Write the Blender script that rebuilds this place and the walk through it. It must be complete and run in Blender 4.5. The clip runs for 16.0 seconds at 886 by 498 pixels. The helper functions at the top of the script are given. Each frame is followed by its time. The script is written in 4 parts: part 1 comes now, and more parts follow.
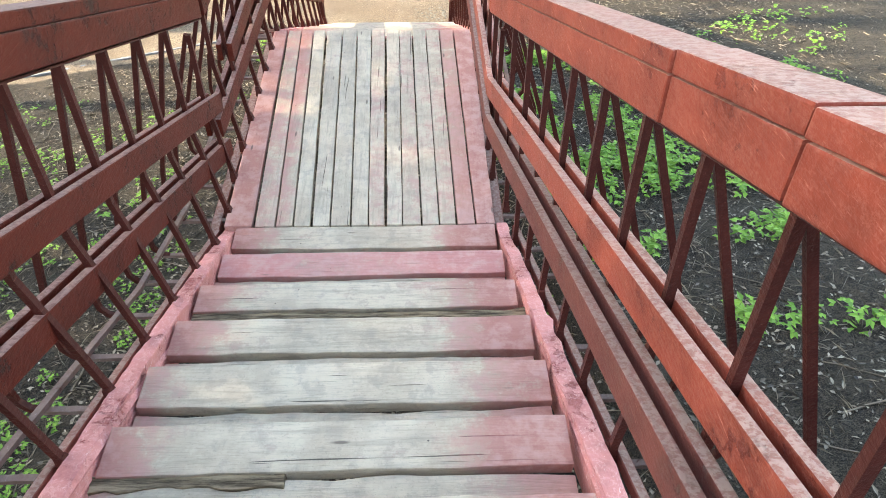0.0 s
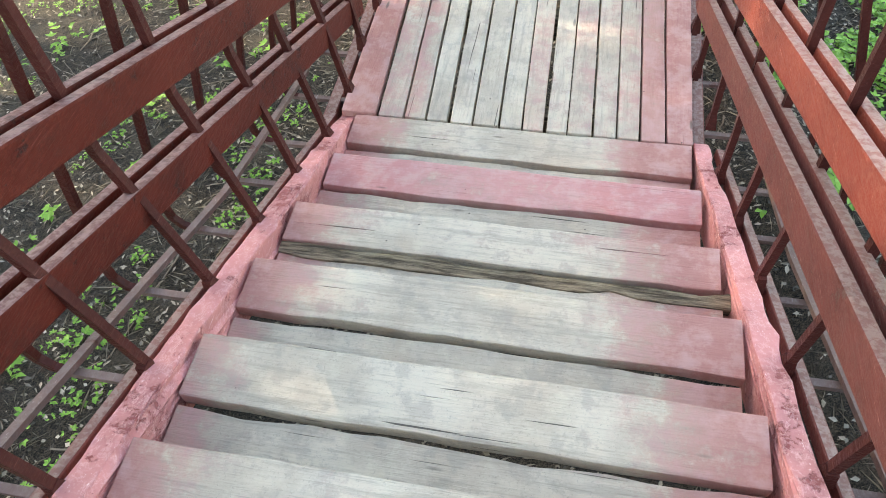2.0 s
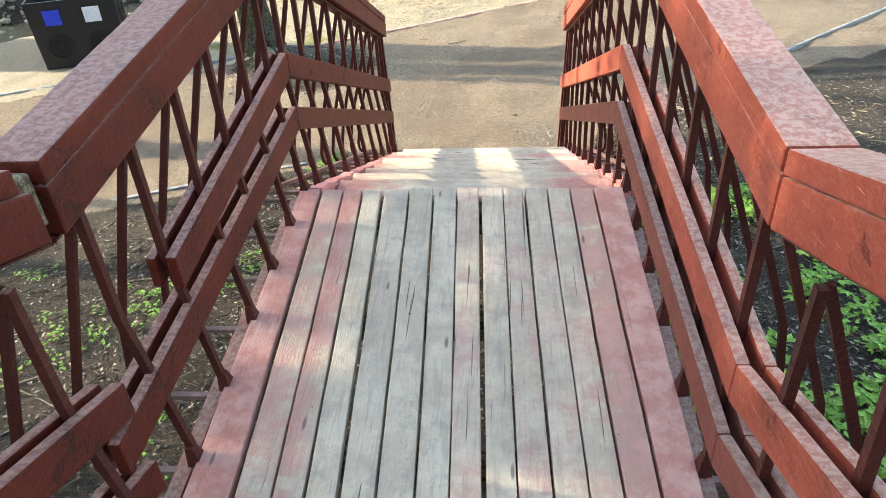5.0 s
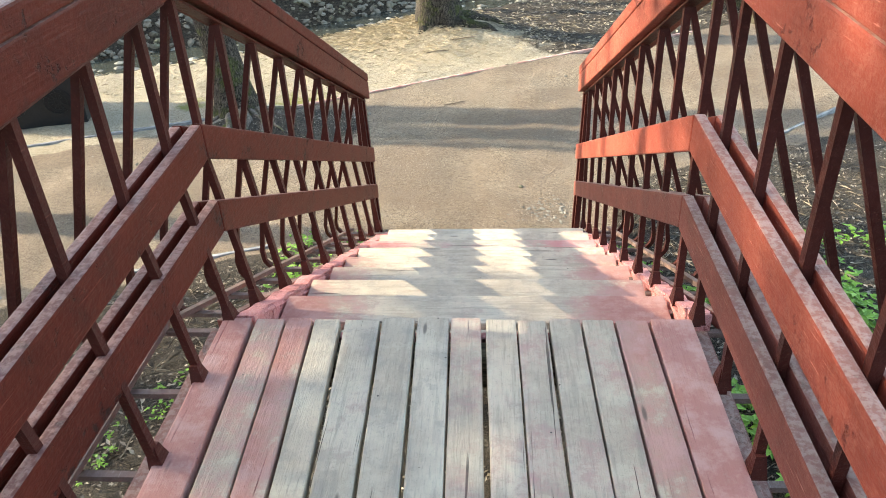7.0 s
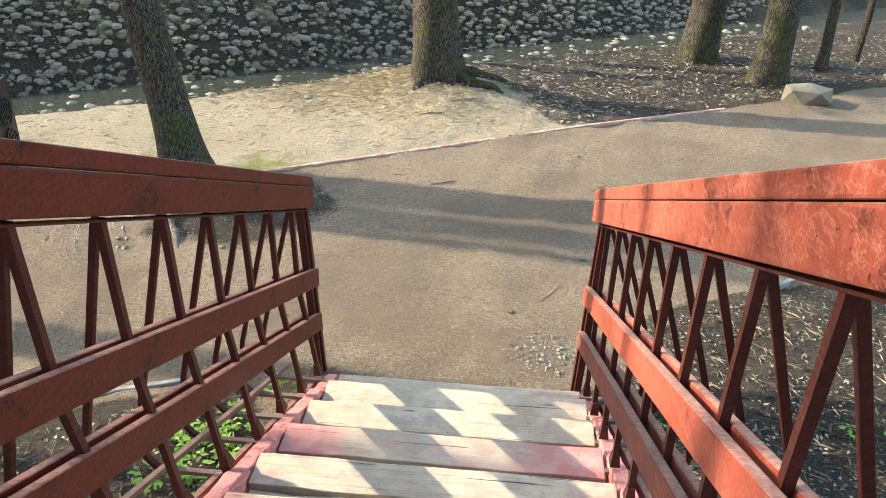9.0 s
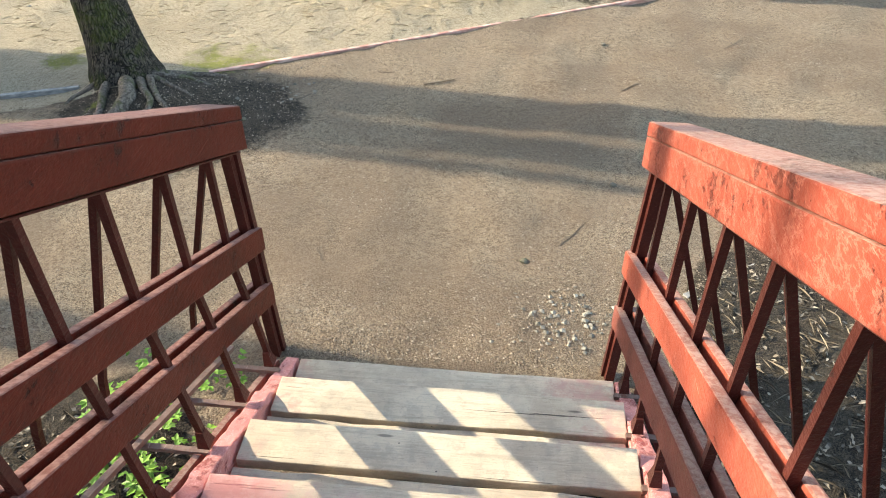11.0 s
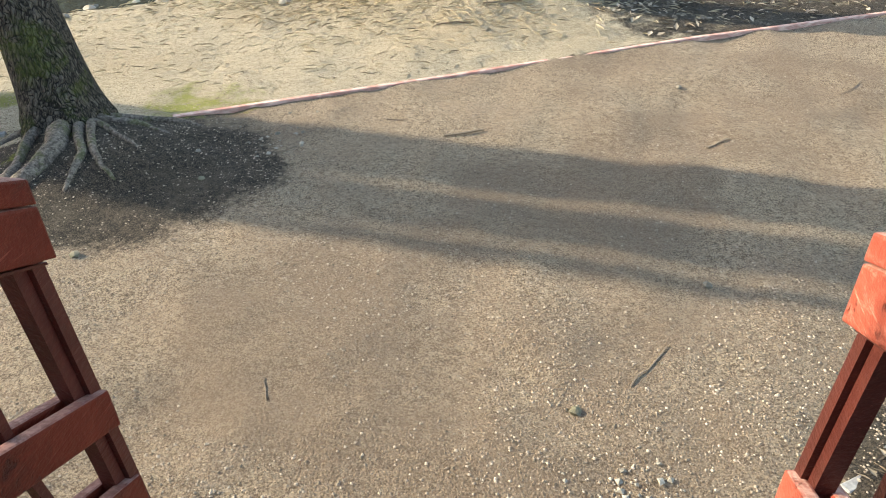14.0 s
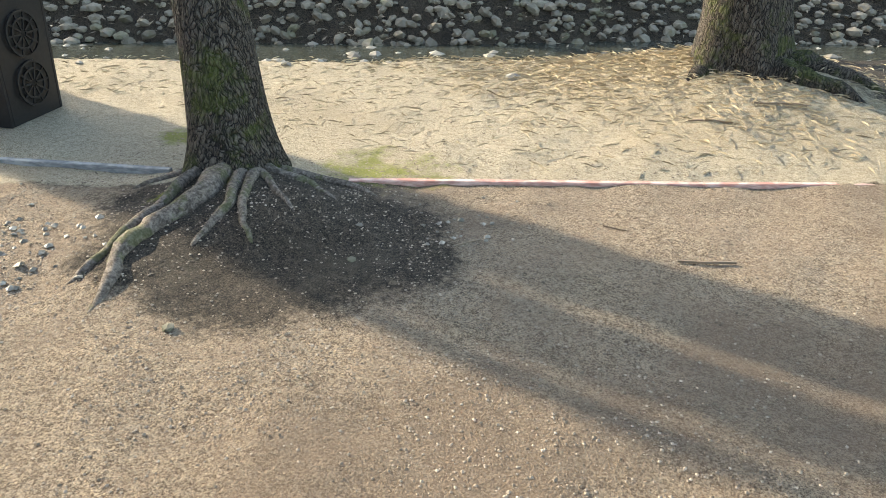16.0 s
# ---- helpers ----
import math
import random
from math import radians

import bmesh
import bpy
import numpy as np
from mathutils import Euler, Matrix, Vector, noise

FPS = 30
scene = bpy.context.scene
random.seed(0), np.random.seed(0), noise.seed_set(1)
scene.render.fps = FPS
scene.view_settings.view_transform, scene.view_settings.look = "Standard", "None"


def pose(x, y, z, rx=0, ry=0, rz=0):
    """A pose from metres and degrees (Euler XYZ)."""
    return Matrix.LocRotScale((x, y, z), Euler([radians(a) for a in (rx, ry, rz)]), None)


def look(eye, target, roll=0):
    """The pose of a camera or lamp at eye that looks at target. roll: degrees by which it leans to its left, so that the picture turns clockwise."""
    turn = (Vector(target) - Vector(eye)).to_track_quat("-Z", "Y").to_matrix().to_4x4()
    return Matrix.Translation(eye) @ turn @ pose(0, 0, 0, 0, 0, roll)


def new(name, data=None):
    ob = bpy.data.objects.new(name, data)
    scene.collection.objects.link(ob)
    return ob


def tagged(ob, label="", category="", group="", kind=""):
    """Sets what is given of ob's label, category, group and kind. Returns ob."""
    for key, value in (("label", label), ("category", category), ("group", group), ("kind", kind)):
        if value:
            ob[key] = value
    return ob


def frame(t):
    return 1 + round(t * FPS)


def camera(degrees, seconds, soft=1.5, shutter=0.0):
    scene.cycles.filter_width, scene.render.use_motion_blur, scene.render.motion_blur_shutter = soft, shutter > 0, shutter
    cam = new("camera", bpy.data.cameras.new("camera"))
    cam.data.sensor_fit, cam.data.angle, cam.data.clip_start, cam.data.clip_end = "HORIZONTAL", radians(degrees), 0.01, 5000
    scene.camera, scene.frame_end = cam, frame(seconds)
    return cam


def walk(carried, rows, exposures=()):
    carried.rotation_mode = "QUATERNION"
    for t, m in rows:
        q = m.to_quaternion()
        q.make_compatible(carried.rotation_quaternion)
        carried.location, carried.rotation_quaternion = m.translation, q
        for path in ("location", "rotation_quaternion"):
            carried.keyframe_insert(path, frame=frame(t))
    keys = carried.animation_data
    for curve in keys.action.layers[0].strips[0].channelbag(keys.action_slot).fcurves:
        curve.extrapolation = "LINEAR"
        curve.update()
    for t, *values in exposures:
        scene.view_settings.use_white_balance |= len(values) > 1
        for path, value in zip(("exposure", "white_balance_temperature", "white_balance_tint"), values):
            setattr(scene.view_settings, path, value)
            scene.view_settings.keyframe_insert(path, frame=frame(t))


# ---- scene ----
cam = camera(61.6, 16.0, soft=0.75)
PATH = [
    (0, (0.263, 0.07, 3.677), (0.319, 1.546, 2.329), 0.5),
    (0.5, (0.199, 0.228, 3.56), (0.262, 1.719, 2.229), 0.9),
    (1, (0.179, 0.422, 3.497), (0.094, 1.77, 2.022), -1.8),
    (1.5, (0.215, 0.641, 3.414), (0.017, 1.859, 1.839), -1.7),
    (2, (0.171, 0.84, 3.305), (-0.12, 1.983, 1.69), -4.7),
    (2.5, (0.143, 1.025, 3.254), (-0.164, 2.088, 1.587), -5.7),
    (3, (0.216, 1.243, 3.174), (-0.129, 2.3, 1.511), -3.9),
    (3.5, (0.205, 1.454, 3.092), (-0.105, 2.578, 1.466), -7.2),
    (4, (0.159, 1.648, 3.069), (-0.123, 3.025, 1.647), -6.5),
    (4.2, (0.159, 1.776, 3.059), (-0.096, 3.223, 1.702), -5.7),
    (4.5, (0.104, 2.061, 3.062), (-0.071, 3.617, 1.817), -3.2),
    (4.7, (0.117, 2.143, 3.016), (-0.042, 3.734, 1.814), -3.3),
    (6.8, (0.049, 3.08, 2.643), (-0.056, 4.774, 1.584), -2.2),
    (7, (0.075, 3.195, 2.608), (-0.07, 4.898, 1.569), -2.9),
    (7.5, (0.111, 3.513, 2.556), (-0.043, 5.242, 1.563), -1.5),
    (7.8, (0.08, 3.745, 2.566), (-0.031, 5.487, 1.591), -0.3),
    (8, (0.1, 3.845, 2.599), (-0.011, 5.595, 1.638), -0.5),
    (8.5, (0.142, 4.266, 2.57), (0.037, 6.006, 1.59), 0.6),
    (8.7, (0.162, 4.395, 2.584), (0.028, 6.141, 1.618), 1.2),
    (10.8, (0.18, 5.519, 2.332), (-0.002, 7.066, 1.078), 0.0),
    (11, (0.149, 5.598, 2.307), (-0.005, 7.147, 1.051), 0.0),
    (11.5, (0.154, 5.822, 2.19), (-0.019, 7.411, 0.988), 4.2),
    (12, (0.18, 5.996, 2.122), (-0.05, 7.588, 0.933), 4.1),
    (12.5, (0.121, 6.17, 2.032), (-0.081, 7.769, 0.847), 0.8),
    (13, (0.164, 6.352, 1.918), (-0.041, 7.954, 0.738), -0.6),
    (13.5, (0.198, 6.545, 1.859), (0.016, 8.147, 0.676), 0.5),
    (14, (0.136, 6.752, 1.755), (-0.14, 8.362, 0.6), -1.1),
    (14.5, (0.117, 6.981, 1.641), (-0.305, 8.593, 0.535), 0.2),
    (15, (0.092, 7.189, 1.571), (-0.516, 8.76, 0.493), -0.3),
    (15.5, (-0.023, 7.391, 1.474), (-0.729, 8.981, 0.488), -0.7),
    (16, (-0.071, 7.61, 1.354), (-0.896, 9.17, 0.415), 0.7),
]
walk(cam, [(t, look(eye, target, roll)) for t, eye, target, roll in PATH],
     exposures=[(0.0, 3.08, 8150, 8), (2.0, 3.12, 8250, 8), (3.0, 3.2, 8250, 8), (3.5, 3.2, 8250, 8), (4.2, 2.86, 7900, 7), (4.7, 2.68, 7750, 6), (7.0, 2.58, 7700, 6), (8.0, 2.32, 7600, 6), (8.5, 2.32, 7600, 6), (11.0, 2.22, 7650, 6), (13.5, 2.24, 7700, 6), (16.0, 2.34, 7700, 7)])

# ---- light ----
SUN_DIR = Vector((-0.905, 0.09, 0.415)).normalized()   # towards the sun
world = bpy.data.worlds.new("world")
scene.world = world
world.use_nodes = True
wn = world.node_tree
sky = wn.nodes.new("ShaderNodeTexSky")
sky.sky_type = "NISHITA"
sky.sun_disc = False
sky.sun_elevation = math.asin(SUN_DIR.z)
sky.sun_rotation = math.atan2(SUN_DIR.x, SUN_DIR.y)
wn.nodes["Background"].inputs["Strength"].default_value = 0.15
wn.links.new(sky.outputs["Color"], wn.nodes["Background"].inputs["Color"])
sun_data = bpy.data.lights.new("sun", "SUN")
sun_data.energy, sun_data.angle, sun_data.color = 2.25, radians(0.6), (1.0, 0.93, 0.82)
sun = new("sun", sun_data)
sun.matrix_world = look(SUN_DIR * 50, (0, 0, 0))


# ---- materials ----
class Nodes:
    """A short hand for node trees."""

    def __init__(self, name, rough=0.8, metal=0.0):
        self.mat = bpy.data.materials.new(name)
        self.mat.use_nodes = True
        self.t = self.mat.node_tree
        self.b = self.t.nodes["Principled BSDF"]
        self.b.inputs["Roughness"].default_value = rough
        self.b.inputs["Metallic"].default_value = metal
        self.b.inputs["Specular IOR Level"].default_value = 0.3
        self.pos = self.t.nodes.new("ShaderNodeNewGeometry").outputs["Position"]
        self.obj = self.t.nodes.new("ShaderNodeTexCoord").outputs["Object"]
        self.rand = self.t.nodes.new("ShaderNodeObjectInfo").outputs["Random"]

    def scaled(self, vec, x, y, z, shift=None):
        m = self.t.nodes.new("ShaderNodeMapping")
        m.inputs["Scale"].default_value = (x, y, z)
        self.t.links.new(vec, m.inputs["Vector"])
        if shift is not None:
            c = self.t.nodes.new("ShaderNodeCombineXYZ")
            k = self.mul(shift, 37.0)
            for i in range(3):
                self.t.links.new(k, c.inputs[i])
            self.t.links.new(c.outputs[0], m.inputs["Location"])
        return m.outputs[0]

    def noise(self, vec, scale, detail=4.0, rough=0.6):
        n = self.t.nodes.new("ShaderNodeTexNoise")
        n.inputs["Scale"].default_value, n.inputs["Detail"].default_value, n.inputs["Roughness"].default_value = scale, detail, rough
        self.t.links.new(vec, n.inputs["Vector"])
        return n.outputs["Fac"]

    def voronoi(self, vec, scale, out="Distance", feature="F1"):
        n = self.t.nodes.new("ShaderNodeTexVoronoi")
        n.feature = feature
        n.inputs["Scale"].default_value = scale
        self.t.links.new(vec, n.inputs["Vector"])
        return n.outputs[out]

    def op(self, kind, a, b=0.0, clamp=False):
        n = self.t.nodes.new("ShaderNodeMath")
        n.operation, n.use_clamp = kind, clamp
        for i, v in enumerate((a, b)):
            if isinstance(v, (int, float)):
                n.inputs[i].default_value = v
            else:
                self.t.links.new(v, n.inputs[i])
        return n.outputs[0]

    def mul(self, a, b):
        return self.op("MULTIPLY", a, b)

    def step(self, v, lo, hi):
        n = self.t.nodes.new("ShaderNodeMapRange")
        n.interpolation_type = "SMOOTHSTEP"
        n.inputs["From Min"].default_value, n.inputs["From Max"].default_value = lo, hi
        self.t.links.new(v, n.inputs["Value"])
        return n.outputs["Result"]

    def mix(self, f, a, b):
        n = self.t.nodes.new("ShaderNodeMix")
        n.data_type = "RGBA"
        for i, v in ((0, f), (6, a), (7, b)):
            if isinstance(v, (int, float)):
                n.inputs[i].default_value = v
            elif isinstance(v, tuple):
                n.inputs[i].default_value = (*v, 1)
            else:
                self.t.links.new(v, n.inputs[i])
        return n.outputs[2]

    def axis(self, vec, i):
        n = self.t.nodes.new("ShaderNodeSeparateXYZ")
        self.t.links.new(vec, n.inputs[0])
        return n.outputs[i]

    def done(self, colour, height=None, bump=0.3, dist=0.01, rough=None):
        if isinstance(colour, tuple):
            self.b.inputs["Base Color"].default_value = (*colour, 1)
        else:
            self.t.links.new(colour, self.b.inputs["Base Color"])
        if rough is not None:
            self.t.links.new(rough, self.b.inputs["Roughness"])
        if height is not None:
            n = self.t.nodes.new("ShaderNodeBump")
            n.inputs["Strength"].default_value, n.inputs["Distance"].default_value = bump, dist
            self.t.links.new(height, n.inputs["Height"])
            self.t.links.new(n.outputs[0], self.b.inputs["Normal"])
        return self.mat


def paint(name, base, worn, bare, amount, rough=0.5, top=None, mottle=0.4):
    """Old oil paint on timber: mottled, with chips down to an older coat and to bare wood."""
    n = Nodes(name, rough)
    n.b.inputs["Specular IOR Level"].default_value = 0.2
    big, fine = n.noise(n.pos, 5.0, 5), n.noise(n.pos, 60.0, 5, 0.7)
    grain = n.noise(n.scaled(n.pos, 90.0, 6.0, 90.0), 1.0, 3)
    c = n.mix(n.step(big, 0.35, 0.7), base, tuple(v * 0.72 for v in base))
    c = n.mix(n.mul(n.step(fine, 0.5, 0.66), 0.25), c, worn)
    chips = n.step(n.op("ADD", n.mul(big, 0.5), n.mul(n.noise(n.pos, 28.0, 6, 0.75), 0.7)), 0.80 - amount, 0.86 - amount)
    c = n.mix(chips, c, bare)
    scratch = n.step(n.noise(n.scaled(n.pos, 160.0, 9.0, 160.0), 1.0, 4, 0.7), 0.62, 0.70)
    c = n.mix(n.mul(scratch, 0.6), c, tuple(min(v * 1.5 + 0.03, 1) for v in worn))
    c = n.mix(n.mul(n.step(n.noise(n.pos, 2.2, 5, 0.7), 0.56, 0.70), 0.55), c, tuple(v * 0.5 for v in base))
    vein = n.op("ABSOLUTE", n.op("SUBTRACT", n.noise(n.scaled(n.pos, 1, 0.5, 1), 22.0, 6, 0.7), 0.5))
    c = n.mix(n.mul(n.step(vein, 0.022, 0.004), 0.55 * mottle), c, worn)
    c = n.mix(n.mul(n.step(n.noise(n.pos, 7.0, 6, 0.75), 0.52, 0.66), 0.25 + 0.5 * mottle), c, tuple(0.6 * a + 0.4 * b for a, b in zip(bare, base)))
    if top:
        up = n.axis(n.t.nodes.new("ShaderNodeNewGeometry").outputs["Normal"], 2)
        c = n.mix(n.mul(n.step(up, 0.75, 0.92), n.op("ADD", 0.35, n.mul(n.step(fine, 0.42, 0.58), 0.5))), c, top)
    h = n.op("SUBTRACT", n.op("ADD", n.mul(fine, 0.5), n.mul(grain, 0.5)), n.mul(chips, 0.6))
    return n.done(c, h, 0.9, 0.005, n.op("ADD", n.mul(fine, 0.3), rough - 0.15))


# Rail paint in two tones: left darkened for its shade, right brightened for sunlight.
M_RAIL_SHADED = paint("shaded_red_brown_rail_paint", (0.105, 0.0145, 0.0075), (0.15, 0.03, 0.018), (0.030, 0.013, 0.010), 0.12, 0.5, (0.33, 0.19, 0.165), 0.9)
M_RAIL_LIT = paint("lit_faded_orange_red_paint", (0.34, 0.070, 0.044), (0.50, 0.20, 0.15), (0.19, 0.036, 0.027), 0.11, 0.5, (0.50, 0.32, 0.26))
# The bright lit tone again, with heavy wear of its own.
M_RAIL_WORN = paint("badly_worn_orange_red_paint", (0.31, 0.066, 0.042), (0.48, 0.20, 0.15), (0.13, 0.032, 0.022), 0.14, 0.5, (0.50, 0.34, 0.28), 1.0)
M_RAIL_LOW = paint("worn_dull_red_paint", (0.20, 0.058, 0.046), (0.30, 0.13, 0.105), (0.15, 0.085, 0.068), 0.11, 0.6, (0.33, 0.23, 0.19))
M_STUB = paint("worn_grey_iron", (0.20, 0.13, 0.11), (0.30, 0.24, 0.21), (0.12, 0.05, 0.04), 0.1, 0.6)
M_IRON = paint("dark_red_painted_iron", (0.075, 0.018, 0.014), (0.13, 0.038, 0.026), (0.04, 0.018, 0.014), 0.05, 0.42)
M_PINK = paint("blotchy_pink_paint", (0.68, 0.27, 0.25), (0.84, 0.50, 0.46), (0.33, 0.085, 0.08), 0.15, 0.65, mottle=0.7)


def tread_wood(name, along, red, ends, deep=(0.42, 0.125, 0.115), pale=(0.56, 0.28, 0.25)):
    """Weathered grey boards with a thin worn rest of pink-red paint. along: 0 grain runs in x, 1 in y."""
    n = Nodes(name, 0.85)

    def grained(across, length):
        return n.scaled(n.pos, *((length, across, across) if along == 0 else (across, length, across)), n.rand)

    fibre = n.noise(grained(230.0, 12.0), 1.0, 5, 0.7)
    grain = n.noise(grained(45.0, 4.0), 1.0, 5, 0.6)
    speck = n.noise(n.pos, 130.0, 5, 0.85)
    patch = n.noise(n.scaled(n.pos, 1, 1, 1, n.rand), 3.5, 6, 0.65)
    blot = n.noise(n.scaled(n.pos, 1, 1, 1, n.rand), 12.0, 5, 0.7)
    c = n.mix(n.step(patch, 0.40, 0.60), (0.52, 0.437, 0.335), (0.66, 0.57, 0.44))
    c = n.mix(n.mul(n.step(blot, 0.50, 0.62), 0.45), c, (0.36, 0.315, 0.26))
    c = n.mix(n.mul(n.step(blot, 0.46, 0.36), 0.35), c, (0.67, 0.61, 0.46))
    c = n.mix(n.mul(n.step(grain, 0.50, 0.66), 0.38), c, (0.31, 0.265, 0.21))
    c = n.mix(n.mul(n.step(fibre, 0.54, 0.66), 0.32), c, (0.26, 0.22, 0.18))
    c = n.mix(n.mul(n.step(speck, 0.56, 0.64), 0.40), c, (0.27, 0.235, 0.195))
    cracks = n.step(n.noise(grained(95.0, 1.6), 1.0, 2, 0.5), 0.705, 0.73)
    c = n.mix(n.mul(cracks, 0.85), c, (0.07, 0.06, 0.05))
    side = n.step(n.op("ABSOLUTE", n.op("ADD", n.axis(n.pos, 0), 0.05)), 0.20, 0.66)
    where = n.op("ADD", n.mul(side, ends), n.op("ADD", n.mul(n.rand, red), n.op("ADD", n.mul(patch, 0.75), n.mul(n.op("SUBTRACT", blot, 0.5), 0.8))))
    where = n.op("SUBTRACT", where, n.op("ADD", n.mul(grain, 0.15), n.mul(speck, 0.25)))
    keep = n.step(where, 0.50, 0.92)
    tint = n.mix(n.step(blot, 0.4, 0.65), deep, pale)
    c = n.mix(n.mul(keep, 0.78), c, tint)
    knots = n.step(n.voronoi(grained(9.0, 2.0), 1.0), 0.03, 0.07)
    c = n.mix(n.mul(n.op("SUBTRACT", 1.0, knots), 0.75), c, (0.12, 0.095, 0.08))
    nails = n.step(n.voronoi(n.pos, 11.0), 0.025, 0.04)
    c = n.mix(n.mul(n.op("SUBTRACT", 1.0, nails), 0.8), c, (0.06, 0.05, 0.05))
    h = n.op("SUBTRACT", n.op("ADD", n.mul(fibre, 0.6), n.op("ADD", n.mul(speck, 0.3), grain)), n.mul(cracks, 1.5))
    return n.done(c, h, 0.8, 0.004)


M_TREAD = tread_wood("weathered_tread_wood", 0, 0.30, 0.62)
M_TREAD_PINK = tread_wood("pink_painted_tread_wood", 0, 1.0, 0.65, (0.60, 0.20, 0.205), (0.68, 0.36, 0.34))
M_TREAD_LOW = tread_wood("weathered_lower_tread_wood", 0, 0.18, 0.40)
M_DECK = tread_wood("weathered_deck_wood", 1, 0.55, 0.28)
M_DECK_RED = tread_wood("red_painted_deck_wood", 1, 0.30, 0.75)
n = Nodes("rotten_dark_wood", 0.95)
g = n.noise(n.scaled(n.pos, 6, 60, 60), 1.0, 6, 0.7)
M_ROT = n.done(n.mix(n.step(g, 0.35, 0.7), (0.075, 0.055, 0.036), (0.44, 0.34, 0.22)), g, 1.0, 0.01)

n = Nodes("ground", 0.95)
P = n.pos
grit = n.noise(P, 150.0, 6, 0.85)
coarse = n.noise(P, 32.0, 6, 0.8)
jig = n.t.nodes.new("ShaderNodeVectorMath")
jig.operation = "MULTIPLY_ADD"
n.t.links.new(n.t.nodes.new("ShaderNodeTexNoise").outputs["Color"], jig.inputs[0])
jig.inputs[1].default_value = (0.03, 0.03, 0.03)
n.t.links.new(P, jig.inputs[2])
cell = n.voronoi(jig.outputs[0], 125.0)
cellc = n.axis(n.voronoi(jig.outputs[0], 125.0, "Color"), 0)
mid = n.noise(P, 3.0, 6, 0.6)
wide = n.noise(P, 0.8, 4, 0.55)
speckle = n.op("ADD", n.mul(grit, 0.72), n.mul(coarse, 0.28))
sand = n.mix(n.step(speckle, 0.43, 0.575), (0.120, 0.084, 0.059), (0.63, 0.495, 0.35))
sand = n.mix(n.mul(n.step(mid, 0.42, 0.62), 0.5), sand, (0.32, 0.24, 0.175))
sand = n.mix(n.mul(n.step(cellc, 0.62, 0.8), 0.28), sand, (0.58, 0.49, 0.38))
sand = n.mix(n.mul(n.step(cellc, 0.25, 0.12), 0.22), sand, (0.13, 0.10, 0.075))
sand = n.mix(n.mul(n.step(n.noise(P, 75.0, 3, 0.6), 0.60, 0.70), 0.5), sand, (0.52, 0.43, 0.32))
sand = n.mix(n.mul(n.step(wide, 0.42, 0.60), 0.55), sand, (0.22, 0.160, 0.115))
soil = n.mix(n.step(speckle, 0.44, 0.585), (0.020, 0.016, 0.012), (0.15, 0.12, 0.09))
soil = n.mix(n.mul(n.step(mid, 0.48, 0.68), 0.35), soil, (0.15, 0.125, 0.09))
dry = n.mix(n.step(speckle, 0.42, 0.565), (0.30, 0.24, 0.16), (0.74, 0.65, 0.49))
dry = n.mix(n.mul(n.step(wide, 0.45, 0.65), 0.35), dry, (0.42, 0.335, 0.225))
att = n.t.nodes.new("ShaderNodeVertexColor")
att.layer_name = "zone"
sep = n.t.nodes.new("ShaderNodeSeparateColor")
n.t.links.new(att.outputs["Color"], sep.inputs[0])
rag = n.op("ADD", n.mul(n.op("SUBTRACT", mid, 0.5), 1.3), n.mul(n.op("SUBTRACT", coarse, 0.5), 0.5))
c = n.mix(n.step(n.op("ADD", sep.outputs[0], rag), 0.30, 0.70), soil, sand)
c = n.mix(n.step(n.op("ADD", sep.outputs[1], rag), 0.30, 0.70), c, dry)
moss = n.mul(n.step(n.op("ADD", sep.outputs[2], n.mul(rag, 1.2)), 0.45, 0.75), 0.85)
c = n.mix(moss, c, n.mix(n.step(grit, 0.35, 0.65), (0.13, 0.16, 0.02), (0.33, 0.35, 0.05)))
h = n.op("ADD", n.mul(grit, 1.6), n.op("ADD", n.mul(cell, -1.0), n.op("ADD", n.mul(coarse, 2.0), n.mul(mid, 1.6))))
M_GROUND = n.done(c, h, 1.0, 0.020)

n = Nodes("bark", 0.95)
wob = n.noise(n.pos, 9.0, 3)
cmb = n.t.nodes.new("ShaderNodeVectorMath")
cmb.operation = "MULTIPLY_ADD"
n.t.links.new(n.pos, cmb.inputs[0])
cmb.inputs[1].default_value = (1, 1, 1)
sc = n.t.nodes.new("ShaderNodeCombineXYZ")
for i in range(3):
    n.t.links.new(n.mul(wob, 0.09), sc.inputs[i])
n.t.links.new(sc.outputs[0], cmb.inputs[2])
v = n.scaled(cmb.outputs[0], 1, 1, 0.16)
ridge = n.voronoi(v, 62.0, "Distance", "DISTANCE_TO_EDGE")
bn = n.noise(n.scaled(n.pos, 1, 1, 0.3), 55.0, 6, 0.8)
c = n.mix(n.step(bn, 0.3, 0.7), (0.032, 0.025, 0.02), (0.21, 0.18, 0.145))
c = n.mix(n.step(ridge, 0.0, 0.14), (0.012, 0.009, 0.007), c)
green = n.mul(n.step(n.op("ADD", n.noise(n.pos, 5.0, 6, 0.7), n.mul(n.axis(n.pos, 2), -0.06)), 0.44, 0.60), 0.65)
c = n.mix(green, c, n.mix(n.step(bn, 0.35, 0.65), (0.035, 0.05, 0.008), (0.12, 0.15, 0.022)))
M_BARK = n.done(c, n.op("ADD", n.step(ridge, 0.0, 0.25), n.mul(bn, 0.8)), 1.0, 0.022)
n = Nodes("bare_root", 0.9)
g = n.noise(n.pos, 60.0, 6, 0.7)
c = n.mix(n.step(g, 0.35, 0.7), (0.06, 0.047, 0.037), (0.26, 0.22, 0.18))
